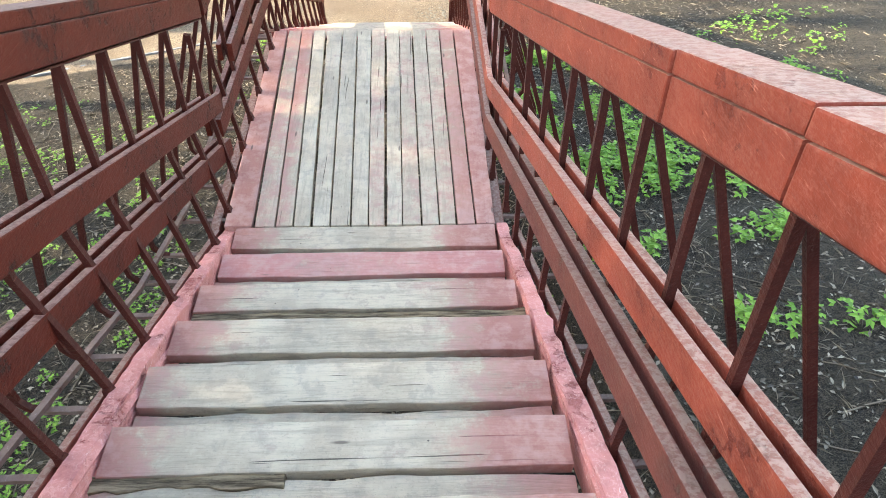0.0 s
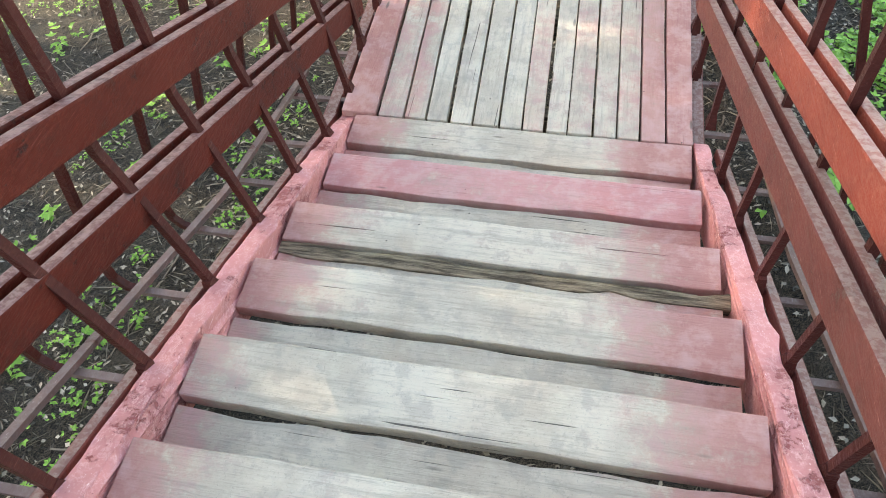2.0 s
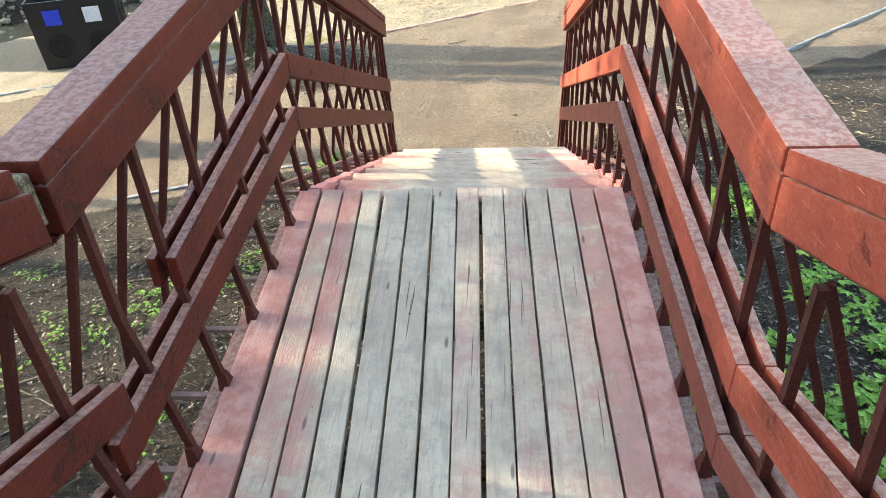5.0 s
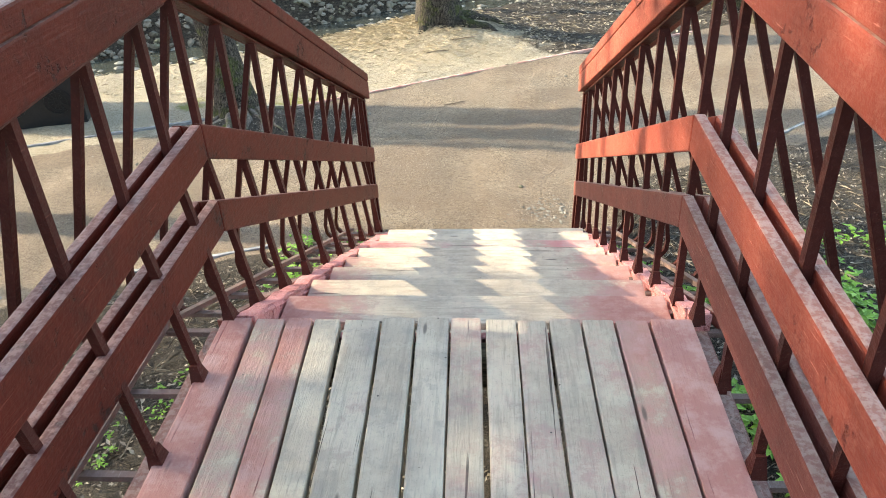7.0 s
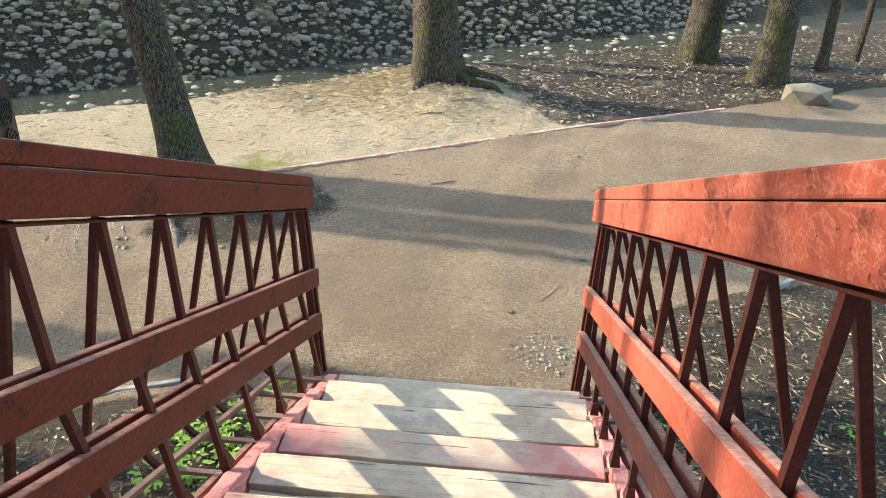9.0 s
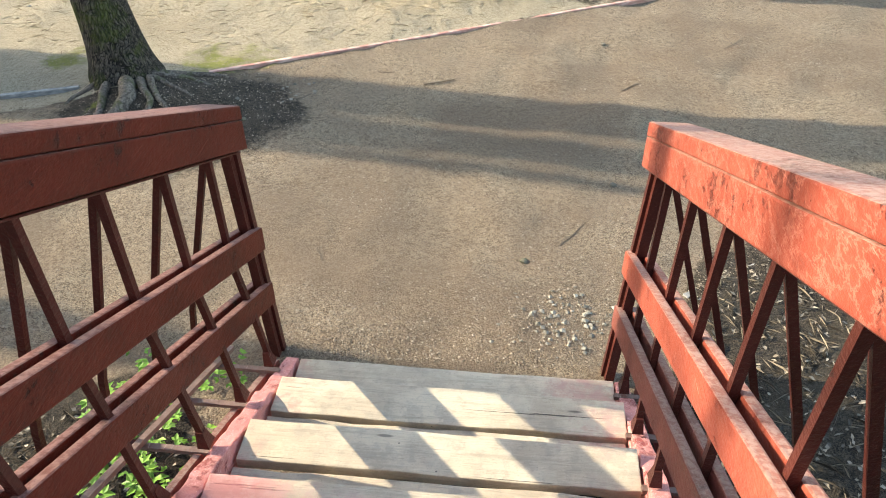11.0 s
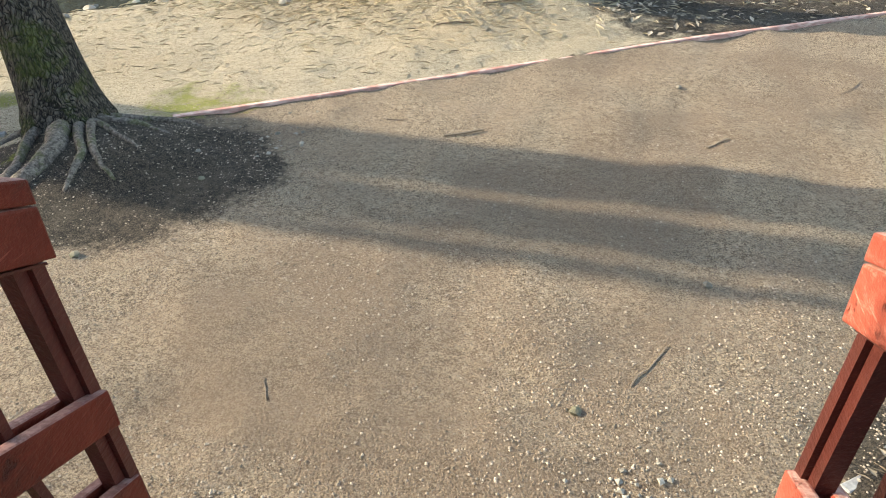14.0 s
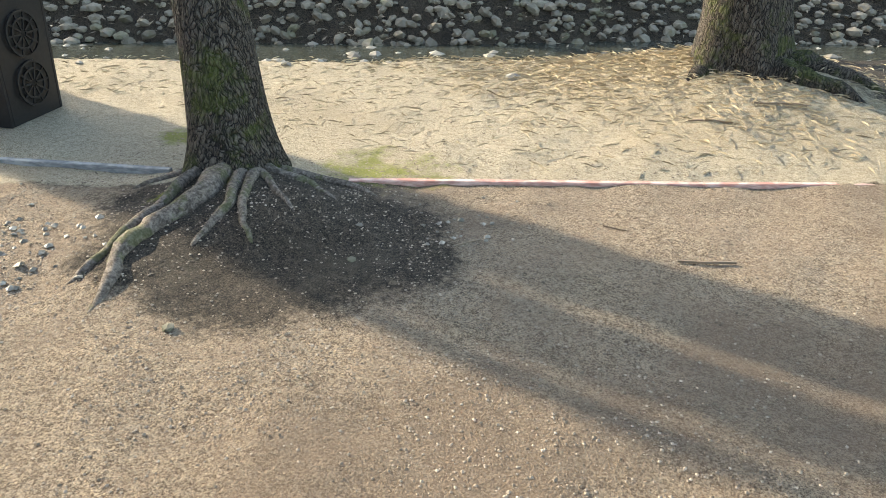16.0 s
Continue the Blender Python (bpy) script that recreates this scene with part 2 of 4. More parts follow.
c = n.mix(n.mul(n.step(n.noise(n.pos, 7.0, 6, 0.7), 0.50, 0.58), 0.5), c, (0.07, 0.085, 0.02))
M_ROOT = n.done(c, g, 0.8, 0.01)

n = Nodes("edging_board", 0.85)
g = n.noise(n.scaled(n.pos, 12, 12, 60), 1.0, 6, 0.65)
M_EDGE_RED = n.done(n.mix(n.step(g, 0.35, 0.7), (0.40, 0.20, 0.16), (0.66, 0.47, 0.40)), g, 0.5, 0.004)
n = Nodes("grey_edging_board", 0.85)
g = n.noise(n.scaled(n.pos, 12, 12, 60), 1.0, 6, 0.65)
M_EDGE_GREY = n.done(n.mix(n.step(g, 0.35, 0.7), (0.17, 0.17, 0.17), (0.38, 0.37, 0.35)), g, 0.5, 0.004)

n = Nodes("stone", 0.85)
g = n.noise(n.pos, 22.0, 6, 0.65)
c = n.mix(n.rand, (0.15, 0.130, 0.10), (0.27, 0.240, 0.19))
c = n.mix(n.mul(n.step(g, 0.35, 0.7), 0.5), c, (0.12, 0.112, 0.09))
c = n.mix(n.mul(n.step(n.noise(n.pos, 3.0, 4), 0.5, 0.7), 0.5), c, (0.11, 0.12, 0.05))
M_STONE = n.done(c, g, 0.6, 0.02)

n = Nodes("stream_water", 0.06)
n.b.inputs["Specular IOR Level"].default_value = 0.6
M_WATER = n.done((0.045, 0.05, 0.042), n.noise(n.pos, 7.0, 3), 0.25, 0.05)
n = Nodes("black_cast_iron", 0.45, 0.3)
M_BLACK = n.done(n.mix(n.noise(n.pos, 40, 4), (0.012, 0.012, 0.013), (0.035, 0.033, 0.033)), n.noise(n.pos, 120, 3), 0.2, 0.002)


# ---- building blocks ----
def link(name, bm, mat, parent=None, label="", smooth=False):
    me = bpy.data.meshes.new(name)
    bm.normal_update()
    bm.to_mesh(me)
    bm.free()
    if mat:
        me.materials.append(mat)
    if smooth:
        for p in me.polygons:
            p.use_smooth = True
    ob = new(name, me)
    if parent is not None:
        ob.parent = parent
    if label:
        ob["label"] = label
    return ob


part = link


def thing(name, at, label, category, group="", kind=""):
    ob = new(name)
    ob.empty_display_size = 0.1
    ob.location = at
    return tagged(ob, label, category, group, kind)


def held(name, bm, mat, parent, label="", smooth=False):
    """A part whose bmesh is in world metres, under a thing that stands elsewhere."""
    base = parent.matrix_basis.translation.copy()
    up = parent.parent
    while up is not None:
        base += up.matrix_basis.translation
        up = up.parent
    bmesh.ops.translate(bm, verts=bm.verts, vec=-base)
    return link(name, bm, mat, parent, label, smooth)


def prism(bm, profile, x0, x1, rough=0.0, seed=0):
    """A yz outline drawn out along x."""
    a = [bm.verts.new((x0, y, z)) for y, z in profile]
    b = [bm.verts.new((x1, y, z)) for y, z in profile]
    k = len(profile)
    bm.faces.new(a)
    bm.faces.new(b[::-1])
    for i in range(k):
        bm.faces.new((a[i], b[i], b[(i + 1) % k], a[(i + 1) % k]))
    return bm


def bevelled(bm, width=0.004, segments=1):
    bmesh.ops.recalc_face_normals(bm, faces=bm.faces)
    sharp = [e for e in bm.edges if len(e.link_faces) == 2 and e.calc_face_angle(0) > 0.5]
    bmesh.ops.bevel(bm, geom=sharp, offset=width, segments=segments, profile=0.6, affect="EDGES", clamp_overlap=True)
    return bm


def rod(points, w, d=None, bm=None, side=Vector((0, 1, 0))):
    """A square bar bent along a line of points; side: the way its second thickness points."""
    bm = bm or bmesh.new()
    d = d or w
    pts = [Vector(p) for p in points]
    rings = []
    for i, p in enumerate(pts):
        t = (pts[min(i + 1, len(pts) - 1)] - pts[max(i - 1, 0)]).normalized()
        u = side - t * side.dot(t)
        u.normalize()
        v = t.cross(u)
        rings.append([bm.verts.new(p + u * (sx * d / 2) + v * (sy * w / 2)) for sx, sy in ((1, 1), (-1, 1), (-1, -1), (1, -1))])
    for a, b in zip(rings, rings[1:]):
        for i in range(4):
            bm.faces.new((a[i], a[(i + 1) % 4], b[(i + 1) % 4], b[i]))
    bm.faces.new(rings[0][::-1])
    bm.faces.new(rings[-1])
    bmesh.ops.recalc_face_normals(bm, faces=bm.faces)
    return bm


def board(x0, x1, y0, y1, z, thick, axis, seed, cup=0.003, ragged=0.004, far=None):
    """A sawn board with slightly wavy long edges and worn corners; axis 0: it lies along x, 1: along y."""
    r = random.Random(seed)
    bm = bmesh.new()
    cuts = 16
    off = r.random() * 100
    top, bot = [], []
    for i in range(cuts + 1):
        f = i / cuts
        w0 = ragged * (noise.noise((off, f * 6, 0)) + 0.7 * noise.noise((off, f * 26, 0)))
        w1 = ragged * (noise.noise((off, f * 6, 9)) + 0.7 * noise.noise((off, f * 26, 9)))
        dz = cup * noise.noise((off, f * 3, 4))
        if axis == 0:
            x = x0 + (x1 - x0) * f
            ring = [(x, y0 + w0, z + dz), (x, y1 + w1, z + dz), (x, y1 + w1, z - thick), (x, y0 + w0, z - thick)]
        else:
            y = y0 + (y1 - y0) * f
            a, b = (x0, x1) if far is None else (x0 + (far[0] - x0) * f, x1 + (far[1] - x1) * f)
            ring = [(a + w0, y, z + dz), (a + w0, y, z - thick), (b + w1, y, z - thick), (b + w1, y, z + dz)]
        top.append([bm.verts.new(v) for v in ring])
    for a, b in zip(top, top[1:]):
        for i in range(4):
            bm.faces.new((a[i], a[(i + 1) % 4], b[(i + 1) % 4], b[i]))
    bm.faces.new(top[0])
    bm.faces.new(top[-1][::-1])
    bmesh.ops.recalc_face_normals(bm, faces=bm.faces)
    return bevelled(bm, 0.005, 2)


# ---- plan ----
DECK_Z, DECK_Y0, DECK_Y1, DECK_X0, DECK_X1 = 1.32, 2.83, 4.93, -0.735, 0.625
UP_RUN, UP_RISE, LOW_RUN, LOW_RISE = 0.300, 0.121, 0.307, 0.139
SX0, SX1 = -0.640, 0.625      # the treads' ends
STREAM_AT, STREAM_N = Vector((-3.76, 11.98)), Vector((-0.506, 0.864))


def smooth(a, b, v):
    t = min(max((v - a) / (b - a), 0.0), 1.0)
    return t * t * (3 - 2 * t)


def stream_u(x, y):
    return (x - STREAM_AT.x) * STREAM_N.x + (y - STREAM_AT.y) * STREAM_N.y + 0.18 * noise.noise((x * 0.4, y * 0.4, 3))


def hill_s(x, y):
    """How far a place lies behind the path's near edge, up the slope of the stairs."""
    return 8.05 + 0.42 * max(min(x, 4.0), -6.0) - y - 0.9 * smooth(1.15, 0.75, abs(x))


def land(x, y):
    s = hill_s(x, y)
    z = 0.0
    if s > 0:
        z += 0.125 * min(s, 5.0) + 0.34 * min(max(s - 5.0, 0.0), 25.0)
    u = stream_u(x, y)
    z += 0.25 * math.exp(-((x + 0.5) ** 2 + (y - 12.6) ** 2) / 0.8)
    z += 0.12 * math.exp(-((x + 2.15) ** 2 + (y - 9.70) ** 2) / 0.20)
    if u > -0.25:
        z *= 1 - smooth(-0.25, 0.3, u)
        z -= 0.24 * smooth(-0.15, 0.3, u)
        z += 0.78 * min(max(u - 1.15, 0.0), 1.9) + 0.22 * min(max(u - 3.05, 0.0), 40.0)
    rough = 0.016 if s < 0 else 0.03
    if u < 0.2 and s < 0.5:
        z += 0.024 * noise.noise((x * 3.1, y * 3.1, 11)) + 0.011 * noise.noise((x * 7.5, y * 7.5, 12))
    z += rough * noise.noise((x * 1.7, y * 1.7, 0)) + 0.25 * rough * noise.noise((x * 7, y * 7, 5))
    return z


def upper_nose(k):
    """Far edge and height of the upper flight's step k, counted from the deck."""
    return ((2.83, DECK_Z - 0.004), (2.53, 1.422))[k] if k < 2 else (2.165 - UP_RUN * (k - 2), 1.593 + UP_RISE * (k - 2))


def upper_drift(y):
    """How far the upper flight runs off to the side above the landing."""
    return 0.028 * max(2.75 - y, 0.0)


def lower_nose(k):
    """Far edge and height of the lower flight's step k, counted from the ground."""
    return (7.60, 0.068) if k == 0 else (7.385 - LOW_RUN * (k - 1), 0.206 + LOW_RISE * (k - 1))


UP_COUNT, LOW_COUNT = 14, 9


# ---- ground ----
def lines(a, b, step, far):
    core = list(np.arange(a, b + 1e-6, step))
    grow, lo, hi = step * 1.6, a, b
    out_lo, out_hi = [], []
    while hi < far:
        lo, hi = lo - grow, hi + grow
        out_lo.append(lo)
        out_hi.append(hi)
        grow *= 1.35
    return out_lo[::-1] + core + out_hi


def build_ground():
    xs, ys = lines(-6.5, 5.0, 0.055, 400), lines(-1.0, 16.0, 0.055, 400)
    verts, zone = [], []
    for y in ys:
        for x in xs:
            verts.append((x, y, land(x, y)))
            s, u = hill_s(x, y), stream_u(x, y)
            far_edge = 11.262 + 0.53 * x - y if x > -2.3 else 10.72 + 0.38 * x - y     # > 0: on the path's side
            path = smooth(0.10, -0.10, s) * smooth(-0.08, 0.08, far_edge)
            path *= 1 - 0.95 * smooth(1.15, 0.35, math.hypot(x + 1.98, (y - 9.70) * 1.05) + 0.22 * noise.noise((x * 1.7, y * 1.7, 5)))
            dry = smooth(0.08, -0.08, far_edge) * smooth(0.35, 0.0, u)
            # darker right of the second tree: leaf litter, with that trunk's shadow painted in
            wood = smooth(-0.55, 0.9, x + 0.8 * (y - 12.35))
            dry *= 1 - 0.78 * wood
            litter = smooth(1.0, 2.0, u)
            moss = 0.75 * math.exp(-((x + 3.0) ** 2 + (y - 10.35) ** 2) / 0.10) + 0.75 * math.exp(-((x + 2.0) ** 2 + (y - 10.45) ** 2) / 0.10) + 0.45 * math.exp(-((x + 1.6) ** 2 + (y - 10.5) ** 2) / 0.10) + 0.6 * math.exp(-((x + 2.50) ** 2 + (y - 9.55) ** 2) / 0.02) + 0.52 * math.exp(-((x + 2.32) ** 2 + (y - 9.84) ** 2) / 0.05)
            zone.append((path, max(dry, 0.45 * litter * (0.6 if u < 3 else 1.0)), moss, 1.0))
    w = len(xs)
    faces = [(j * w + i, j * w + i + 1, (j + 1) * w + i + 1, (j + 1) * w + i) for j in range(len(ys) - 1) for i in range(w - 1)]
    me = bpy.data.meshes.new("ground")
    me.from_pydata(verts, [], faces)
    col = me.color_attributes.new("zone", "FLOAT_COLOR", "POINT")
    col.data.foreach_set("color", np.array(zone, dtype=np.float32).ravel())
    me.materials.append(M_GROUND)
    for p in me.polygons:
        p.use_smooth = True
    return tagged(new("ground", me), "sandy gravel path, dark litter-strewn soil and a dry bank", "ground", kind="structure")


ground = build_ground()


# ---- stairs ----
def flight(name, nose, count, run, label, rotten=()):
    y0, z0 = nose(0)
    base = thing(name, ((SX0 + SX1) / 2, y0, land(0, y0)), label, "stairs", kind="structure")
    for k in range(count):
        y, z = nose(k)
        back = nose(k + 1)[0] + 0.03 if k + 1 < count else y - run
        lean = random.uniform(-0.004, 0.004)
        front = min(0.148 if name == "upper_stairs" else 0.155, (y - back) * 0.7) + random.uniform(-0.012, 0.012)
        for a, b, dz, t in ((y - front, y, 0, 0.045), (back - 0.06, y - front - random.uniform(0.009, 0.018), -0.016, 0.04)):
            off = upper_drift(y) if name == "upper_stairs" else 0.0
            bm = board(SX0 + off + random.uniform(0, 0.012), SX1 + off * 0.8 - random.uniform(0, 0.012), a, b, z + dz, t, 0, k * 7 + dz, 0.006, 0.006 if dz == 0 else 0.010)
            bmesh.ops.rotate(bm, verts=bm.verts, cent=(0, y, z), matrix=Matrix.Rotation(lean, 3, "Y"))
            pink = k in ((1,) if name == "upper_stairs" else (3,))
            held("tread_board", bm, M_TREAD_PINK if pink and dz == 0 else M_TREAD_LOW if name == "lower_stairs" and k < 5 else M_TREAD, base, "board with much of its pink paint left" if pink and dz == 0 else "")
    for k, a, b in rotten:
        y, z = nose(k)
        bm = board(a, b, y - 0.190, y - 0.146, z - 0.011, 0.03, 0, 900 + k, 0.006, 0.016)
        held("rotten_edge", bm, M_ROT, base, "dark rotten split edge of the board")
    # the two sloping side members, painted pink on top, with the dark steel angle outside
    ya, za = nose(0)
    yb, zb = nose(count - 1)
    s = (zb - za) / (yb - ya)
    yb -= run
    for side, x0, x1, xo in ((-1, SX0 - 0.060, SX0 - 0.004, SX0 - 0.105), (1, SX1 + 0.004, SX1 + 0.060, SX1 + 0.105)):
        y1 = ya + (0.02 if name == "lower_stairs" else 0.05)
        zt = lambda y: za + s * (y - ya) + (0.0 if y > ya - 0.3 else 0.015)
        bm = bmesh.new()
        cuts = [yb + (y1 - yb) * i / 90 for i in range(91)]
        top = [(y, zt(y) - 0.012 + 0.012 * noise.noise((side * 5, y * 9, 1)) + 0.006 * noise.noise((side * 5, y * 31, 2))) for y in cuts]
        prism(bm, top + [(y1, max(zt(y1) - 0.17, -0.1)), (yb, zt(yb) - 0.17)], x0, x1)
        for v in bm.verts:
            v.co.x += 0.007 * noise.noise((v.co.x * 40, v.co.y * 12, 7)) + 0.004 * noise.noise((v.co.x * 40, v.co.y * 40, 8))
        if name == "upper_stairs":
            for v in bm.verts:
                v.co.x += upper_drift(v.co.y)
        held("stringer", bevelled(bm, 0.006, 2), M_PINK, base, "pink painted stair stringer")
        bm = bmesh.new()
        prism(bm, [(yb, zt(yb) - 0.03), (y1, zt(y1) - 0.03), (y1, zt(y1) - 0.075), (yb, zt(yb) - 0.075)], xo - 0.014, xo + 0.014)
        if name == "upper_stairs":
            for v in bm.verts:
                v.co.x += upper_drift(v.co.y)
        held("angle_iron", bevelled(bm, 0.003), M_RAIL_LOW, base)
    return base


upper = flight("upper_stairs", upper_nose, UP_COUNT, UP_RUN, "shallow worn grey wooden steps with rests of pink paint", ((2, -0.615, 0.655), (5, -0.62, -0.1)))
lower = flight("lower_stairs", lower_nose, LOW_COUNT, LOW_RUN, "worn wooden steps with faded pink ends down to the gravel path")


def build_deck():
    base = thing("landing_deck", ((DECK_X0 + DECK_X1) / 2, 3.9, land(0, 3.9)), "weathered plank landing with red paint left along its sides", "deck", kind="structure")
    edges = [DECK_X0, -0.640, -0.545, -0.462, -0.375, -0.262, -0.160, -0.062, 0.035, 0.130, 0.217, 0.312, 0.405, 0.502, DECK_X1]
    near = [-0.700, -0.556, -0.450, -0.364, -0.276, -0.184, -0.084, 0.002, 0.087, 0.170, 0.263, 0.351, 0.435, 0.528, DECK_X1]
    gaps = [0.003] + [random.choice((0.0025, 0.004, 0.004, 0.007)) for _ in edges[2:]] + [0.003]
    for i, (a, b) in enumerate(zip(near, near[1:])):
        far = (edges[i] + gaps[i], edges[i + 1] - gaps[i + 1])
        bm = board(a + gaps[i], b - gaps[i + 1], DECK_Y0 + 0.006, DECK_Y1 - random.uniform(0.0, 0.02), DECK_Z + random.uniform(-0.003, 0.003), 0.04, 1, 100 + i, 0.004, 0.0025, far)
        red = i in (0, 2, 13)
        held("deck_board", bm, M_DECK_RED if red else M_DECK, base, "deck board with much of its dark red paint left" if red else "")
    for y in (2.95, 3.55, 4.15, 4.80):
        bm = bmesh.new()
        prism(bm, [(y, DECK_Z - 0.046), (y + 0.07, DECK_Z - 0.046), (y + 0.07, DECK_Z - 0.16), (y, DECK_Z - 0.16)], DECK_X0 + 0.02, DECK_X1 - 0.02)
        held("joist", bevelled(bm), M_ROT, base)
    for x in (DECK_X0 + 0.0, DECK_X1 - 0.0):
        sgn = -1 if x < 0 else 1
        bm = bmesh.new()
        prism(bm, [(DECK_Y0, DECK_Z - 0.05), (DECK_Y1, DECK_Z - 0.05), (DECK_Y1, DECK_Z - 0.17), (DECK_Y0, DECK_Z - 0.17)], min(x, x + sgn * 0.05), max(x, x + sgn * 0.05))
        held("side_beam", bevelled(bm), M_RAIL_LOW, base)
    for y in (2.95, 4.80):
        for x in (DECK_X0 + 0.1, DECK_X1 - 0.1):
            g = land(x, y)
            held("post", rod([(x, y, g - 0.1), (x, y, DECK_Z - 0.16)], 0.09), M_ROT, base)
    # the bottom edge of the landing above the lower flight
    bm = bmesh.new()
    prism(bm, [(DECK_Y1 - 0.04, DECK_Z - 0.046), (DECK_Y1 - 0.012, DECK_Z - 0.046), (DECK_Y1 - 0.012, DECK_Z - 0.17), (DECK_Y1 - 0.04, DECK_Z - 0.17)], DECK_X0 + 0.01, DECK_X1 - 0.01)
    held("end_board", bevelled(bm), M_PINK, base)
    return base


deck = build_deck()


# ---- railings ----
def railing(name, side, line, y0, y1, tops, bars, label, group, mats, cut=((0, 0), (0, 0), (0, 0)), end_post=False, splits=(), rot=False, lean=((0, 0), (0, 0), (0, 0)), splay=0.0, feet=0.0, tip=0.0):
    """One stretch of railing. line(y): height of the walking line; tops: z at y0 and y1 of the upper edges of hand rail, mid rail
    and low rail; bars: the places of its bent bars; cut: how much the rails fall short at both ends; lean: how far each rail stands
    outward at y0 and y1; splay: sideways run of the feet for each metre above y1; tip: how far the bars' heads stand downhill of their feet."""
    if side < 0:
        plank, legs, foot, out = -0.733, -0.777, -0.712, -1.00
    else:
        plank, legs, foot, out = 0.590, 0.634, 0.640, 0.90
    base = thing(name, (legs, (y0 + y1) / 2, land(legs, (y0 + y1) / 2)), label, "railing", group)
    m_hand, m_mid, m_low = mats
    sgn = side

    def at(i, y):
        return tops[i][0] + (tops[i][1] - tops[i][0]) * (y - y0) / (y1 - y0)

    def outward(i, y):
        return sgn * (lean[i][0] + (lean[i][1] - lean[i][0]) * (y - y0) / (y1 - y0))

    def strip(bm, i, dz0, dz1, xa, xb, a, b):
        prism(bm, [(a, at(i, a) - dz0), (b, at(i, b) - dz0), (b, at(i, b) - dz1), (a, at(i, a) - dz1)], min(xa, xb), max(xa, xb))
        for v in bm.verts:
            v.co.x += outward(i, v.co.y)
        return bevelled(bm, 0.006, 2)

    a, b = y0 + cut[0][0], y1 - cut[0][1]
    hx = plank - sgn * 0.004
    if rot:
        held("rotten_end", strip(bmesh.new(), 0, 0.02, 0.135, hx + sgn * 0.02, hx + sgn * 0.10, b - 0.09, b), M_ROT, base, "rotted hollow end of the hand rail")
    stops = [a, *splits, b - (0.035 if rot else 0)]
    for i, (p, q) in enumerate(zip(stops, stops[1:])):
        step = 0.004 * (i % 2)
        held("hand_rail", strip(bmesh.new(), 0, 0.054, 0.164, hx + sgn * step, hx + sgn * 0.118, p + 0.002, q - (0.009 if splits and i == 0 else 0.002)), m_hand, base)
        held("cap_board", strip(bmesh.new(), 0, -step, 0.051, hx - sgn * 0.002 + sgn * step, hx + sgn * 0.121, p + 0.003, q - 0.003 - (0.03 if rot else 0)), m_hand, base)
    held("flat_bar", strip(bmesh.new(), 0, 0.175, 0.183, legs - 0.022, legs + 0.022, a, b), M_IRON, base)
    for i, (nm, mat) in ((1, ("mid_rail", m_mid)), (2, ("low_rail", m_low))):
        a, b = y0 + cut[i][0], y1 - cut[i][1]
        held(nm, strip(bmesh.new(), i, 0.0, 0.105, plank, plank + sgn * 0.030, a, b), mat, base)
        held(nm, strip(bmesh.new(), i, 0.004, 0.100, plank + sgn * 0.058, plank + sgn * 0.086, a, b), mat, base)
    leg_low, foot_low, out_low = legs, foot, out
    for y in bars:
        z = line(y)
        top = at(0, y) - 0.176
        drift = splay * max(y1 - y, 0.0)
        legs, foot, out = leg_low + outward(1, y), foot_low + feet + drift, out_low + drift + 0.5 * outward(1, y)
        head = leg_low + outward(0, y)
        d = random.uniform(-0.012, 0.012)
        bm = rod([(foot, y + d, z - 0.03), (foot + (legs - foot) * 0.45, y + d * 0.6, z + 0.22), (legs, y + tip * 0.4, z + 0.5), (head, y + tip, top - tip * 0.35)], 0.021, 0.021)
        bar = held("bar", bm, M_IRON, base)
        bm = bmesh.new()
        k = 0.021
        va = [bm.verts.new((foot + sx * k * 0.9, y + sy * k * 1.15, z - 0.014)) for sx, sy in ((1, 1), (-1, 1), (-1, -1), (1, -1))]
        vb = [bm.verts.new((foot + (legs - foot) * 0.12 + sx * k * 0.55, y + sy * k * 0.55, z + 0.045)) for sx, sy in ((1, 1), (-1, 1), (-1, -1), (1, -1))]
        for i in range(4):
            bm.faces.new((va[i], va[(i + 1) % 4], vb[(i + 1) % 4], vb[i]))
        bm.faces.new(va[::-1])
        bm.faces.new(vb)
        bmesh.ops.recalc_face_normals(bm, faces=bm.faces)
        held("bar_foot", bm, M_IRON, base)
        zf = z - 0.06
        o = out
        pts = [(head + sgn * 0.012, y + 0.005 + tip, top - tip * 0.35), (o - sgn * 0.03, y + 0.005, zf + 0.30), (o, y, zf + 0.10), (o - sgn * 0.005, y, zf + 0.05), (o - sgn * 0.03, y, zf + 0.014), (o - sgn * 0.07, y, zf)]
        held("brace", rod(pts, 0.019, 0.019), M_IRON, base)
        held("stub", rod([(foot - sgn * 0.03, y, zf), (o - sgn * 0.04, y, zf)], 0.016, 0.020), M_STUB, base)
    lo, hi = min(bars) - 0.15, max(bars) + 0.13
    held("outer_bar", rod([(out_low - sgn * 0.075 + splay * max(y1 - y, 0.0), y, line(y) - 0.036) for y in np.linspace(lo, hi, 6)], 0.018, 0.022, side=Vector((1, 0, 0))), M_STUB, base)
    legs = leg_low
    if end_post:
        for dy, dx in ((-0.022, 0.0), (-0.054, sgn * 0.012)):
            y = y1 + dy
            g = land(legs, y)
            held("end_post", rod([(legs + dx - sgn * 0.03, y + 0.02, g - 0.05), (legs + dx, y, at(0, y) - 0.15)], 0.034, 0.03), M_IRON, base)
    return base


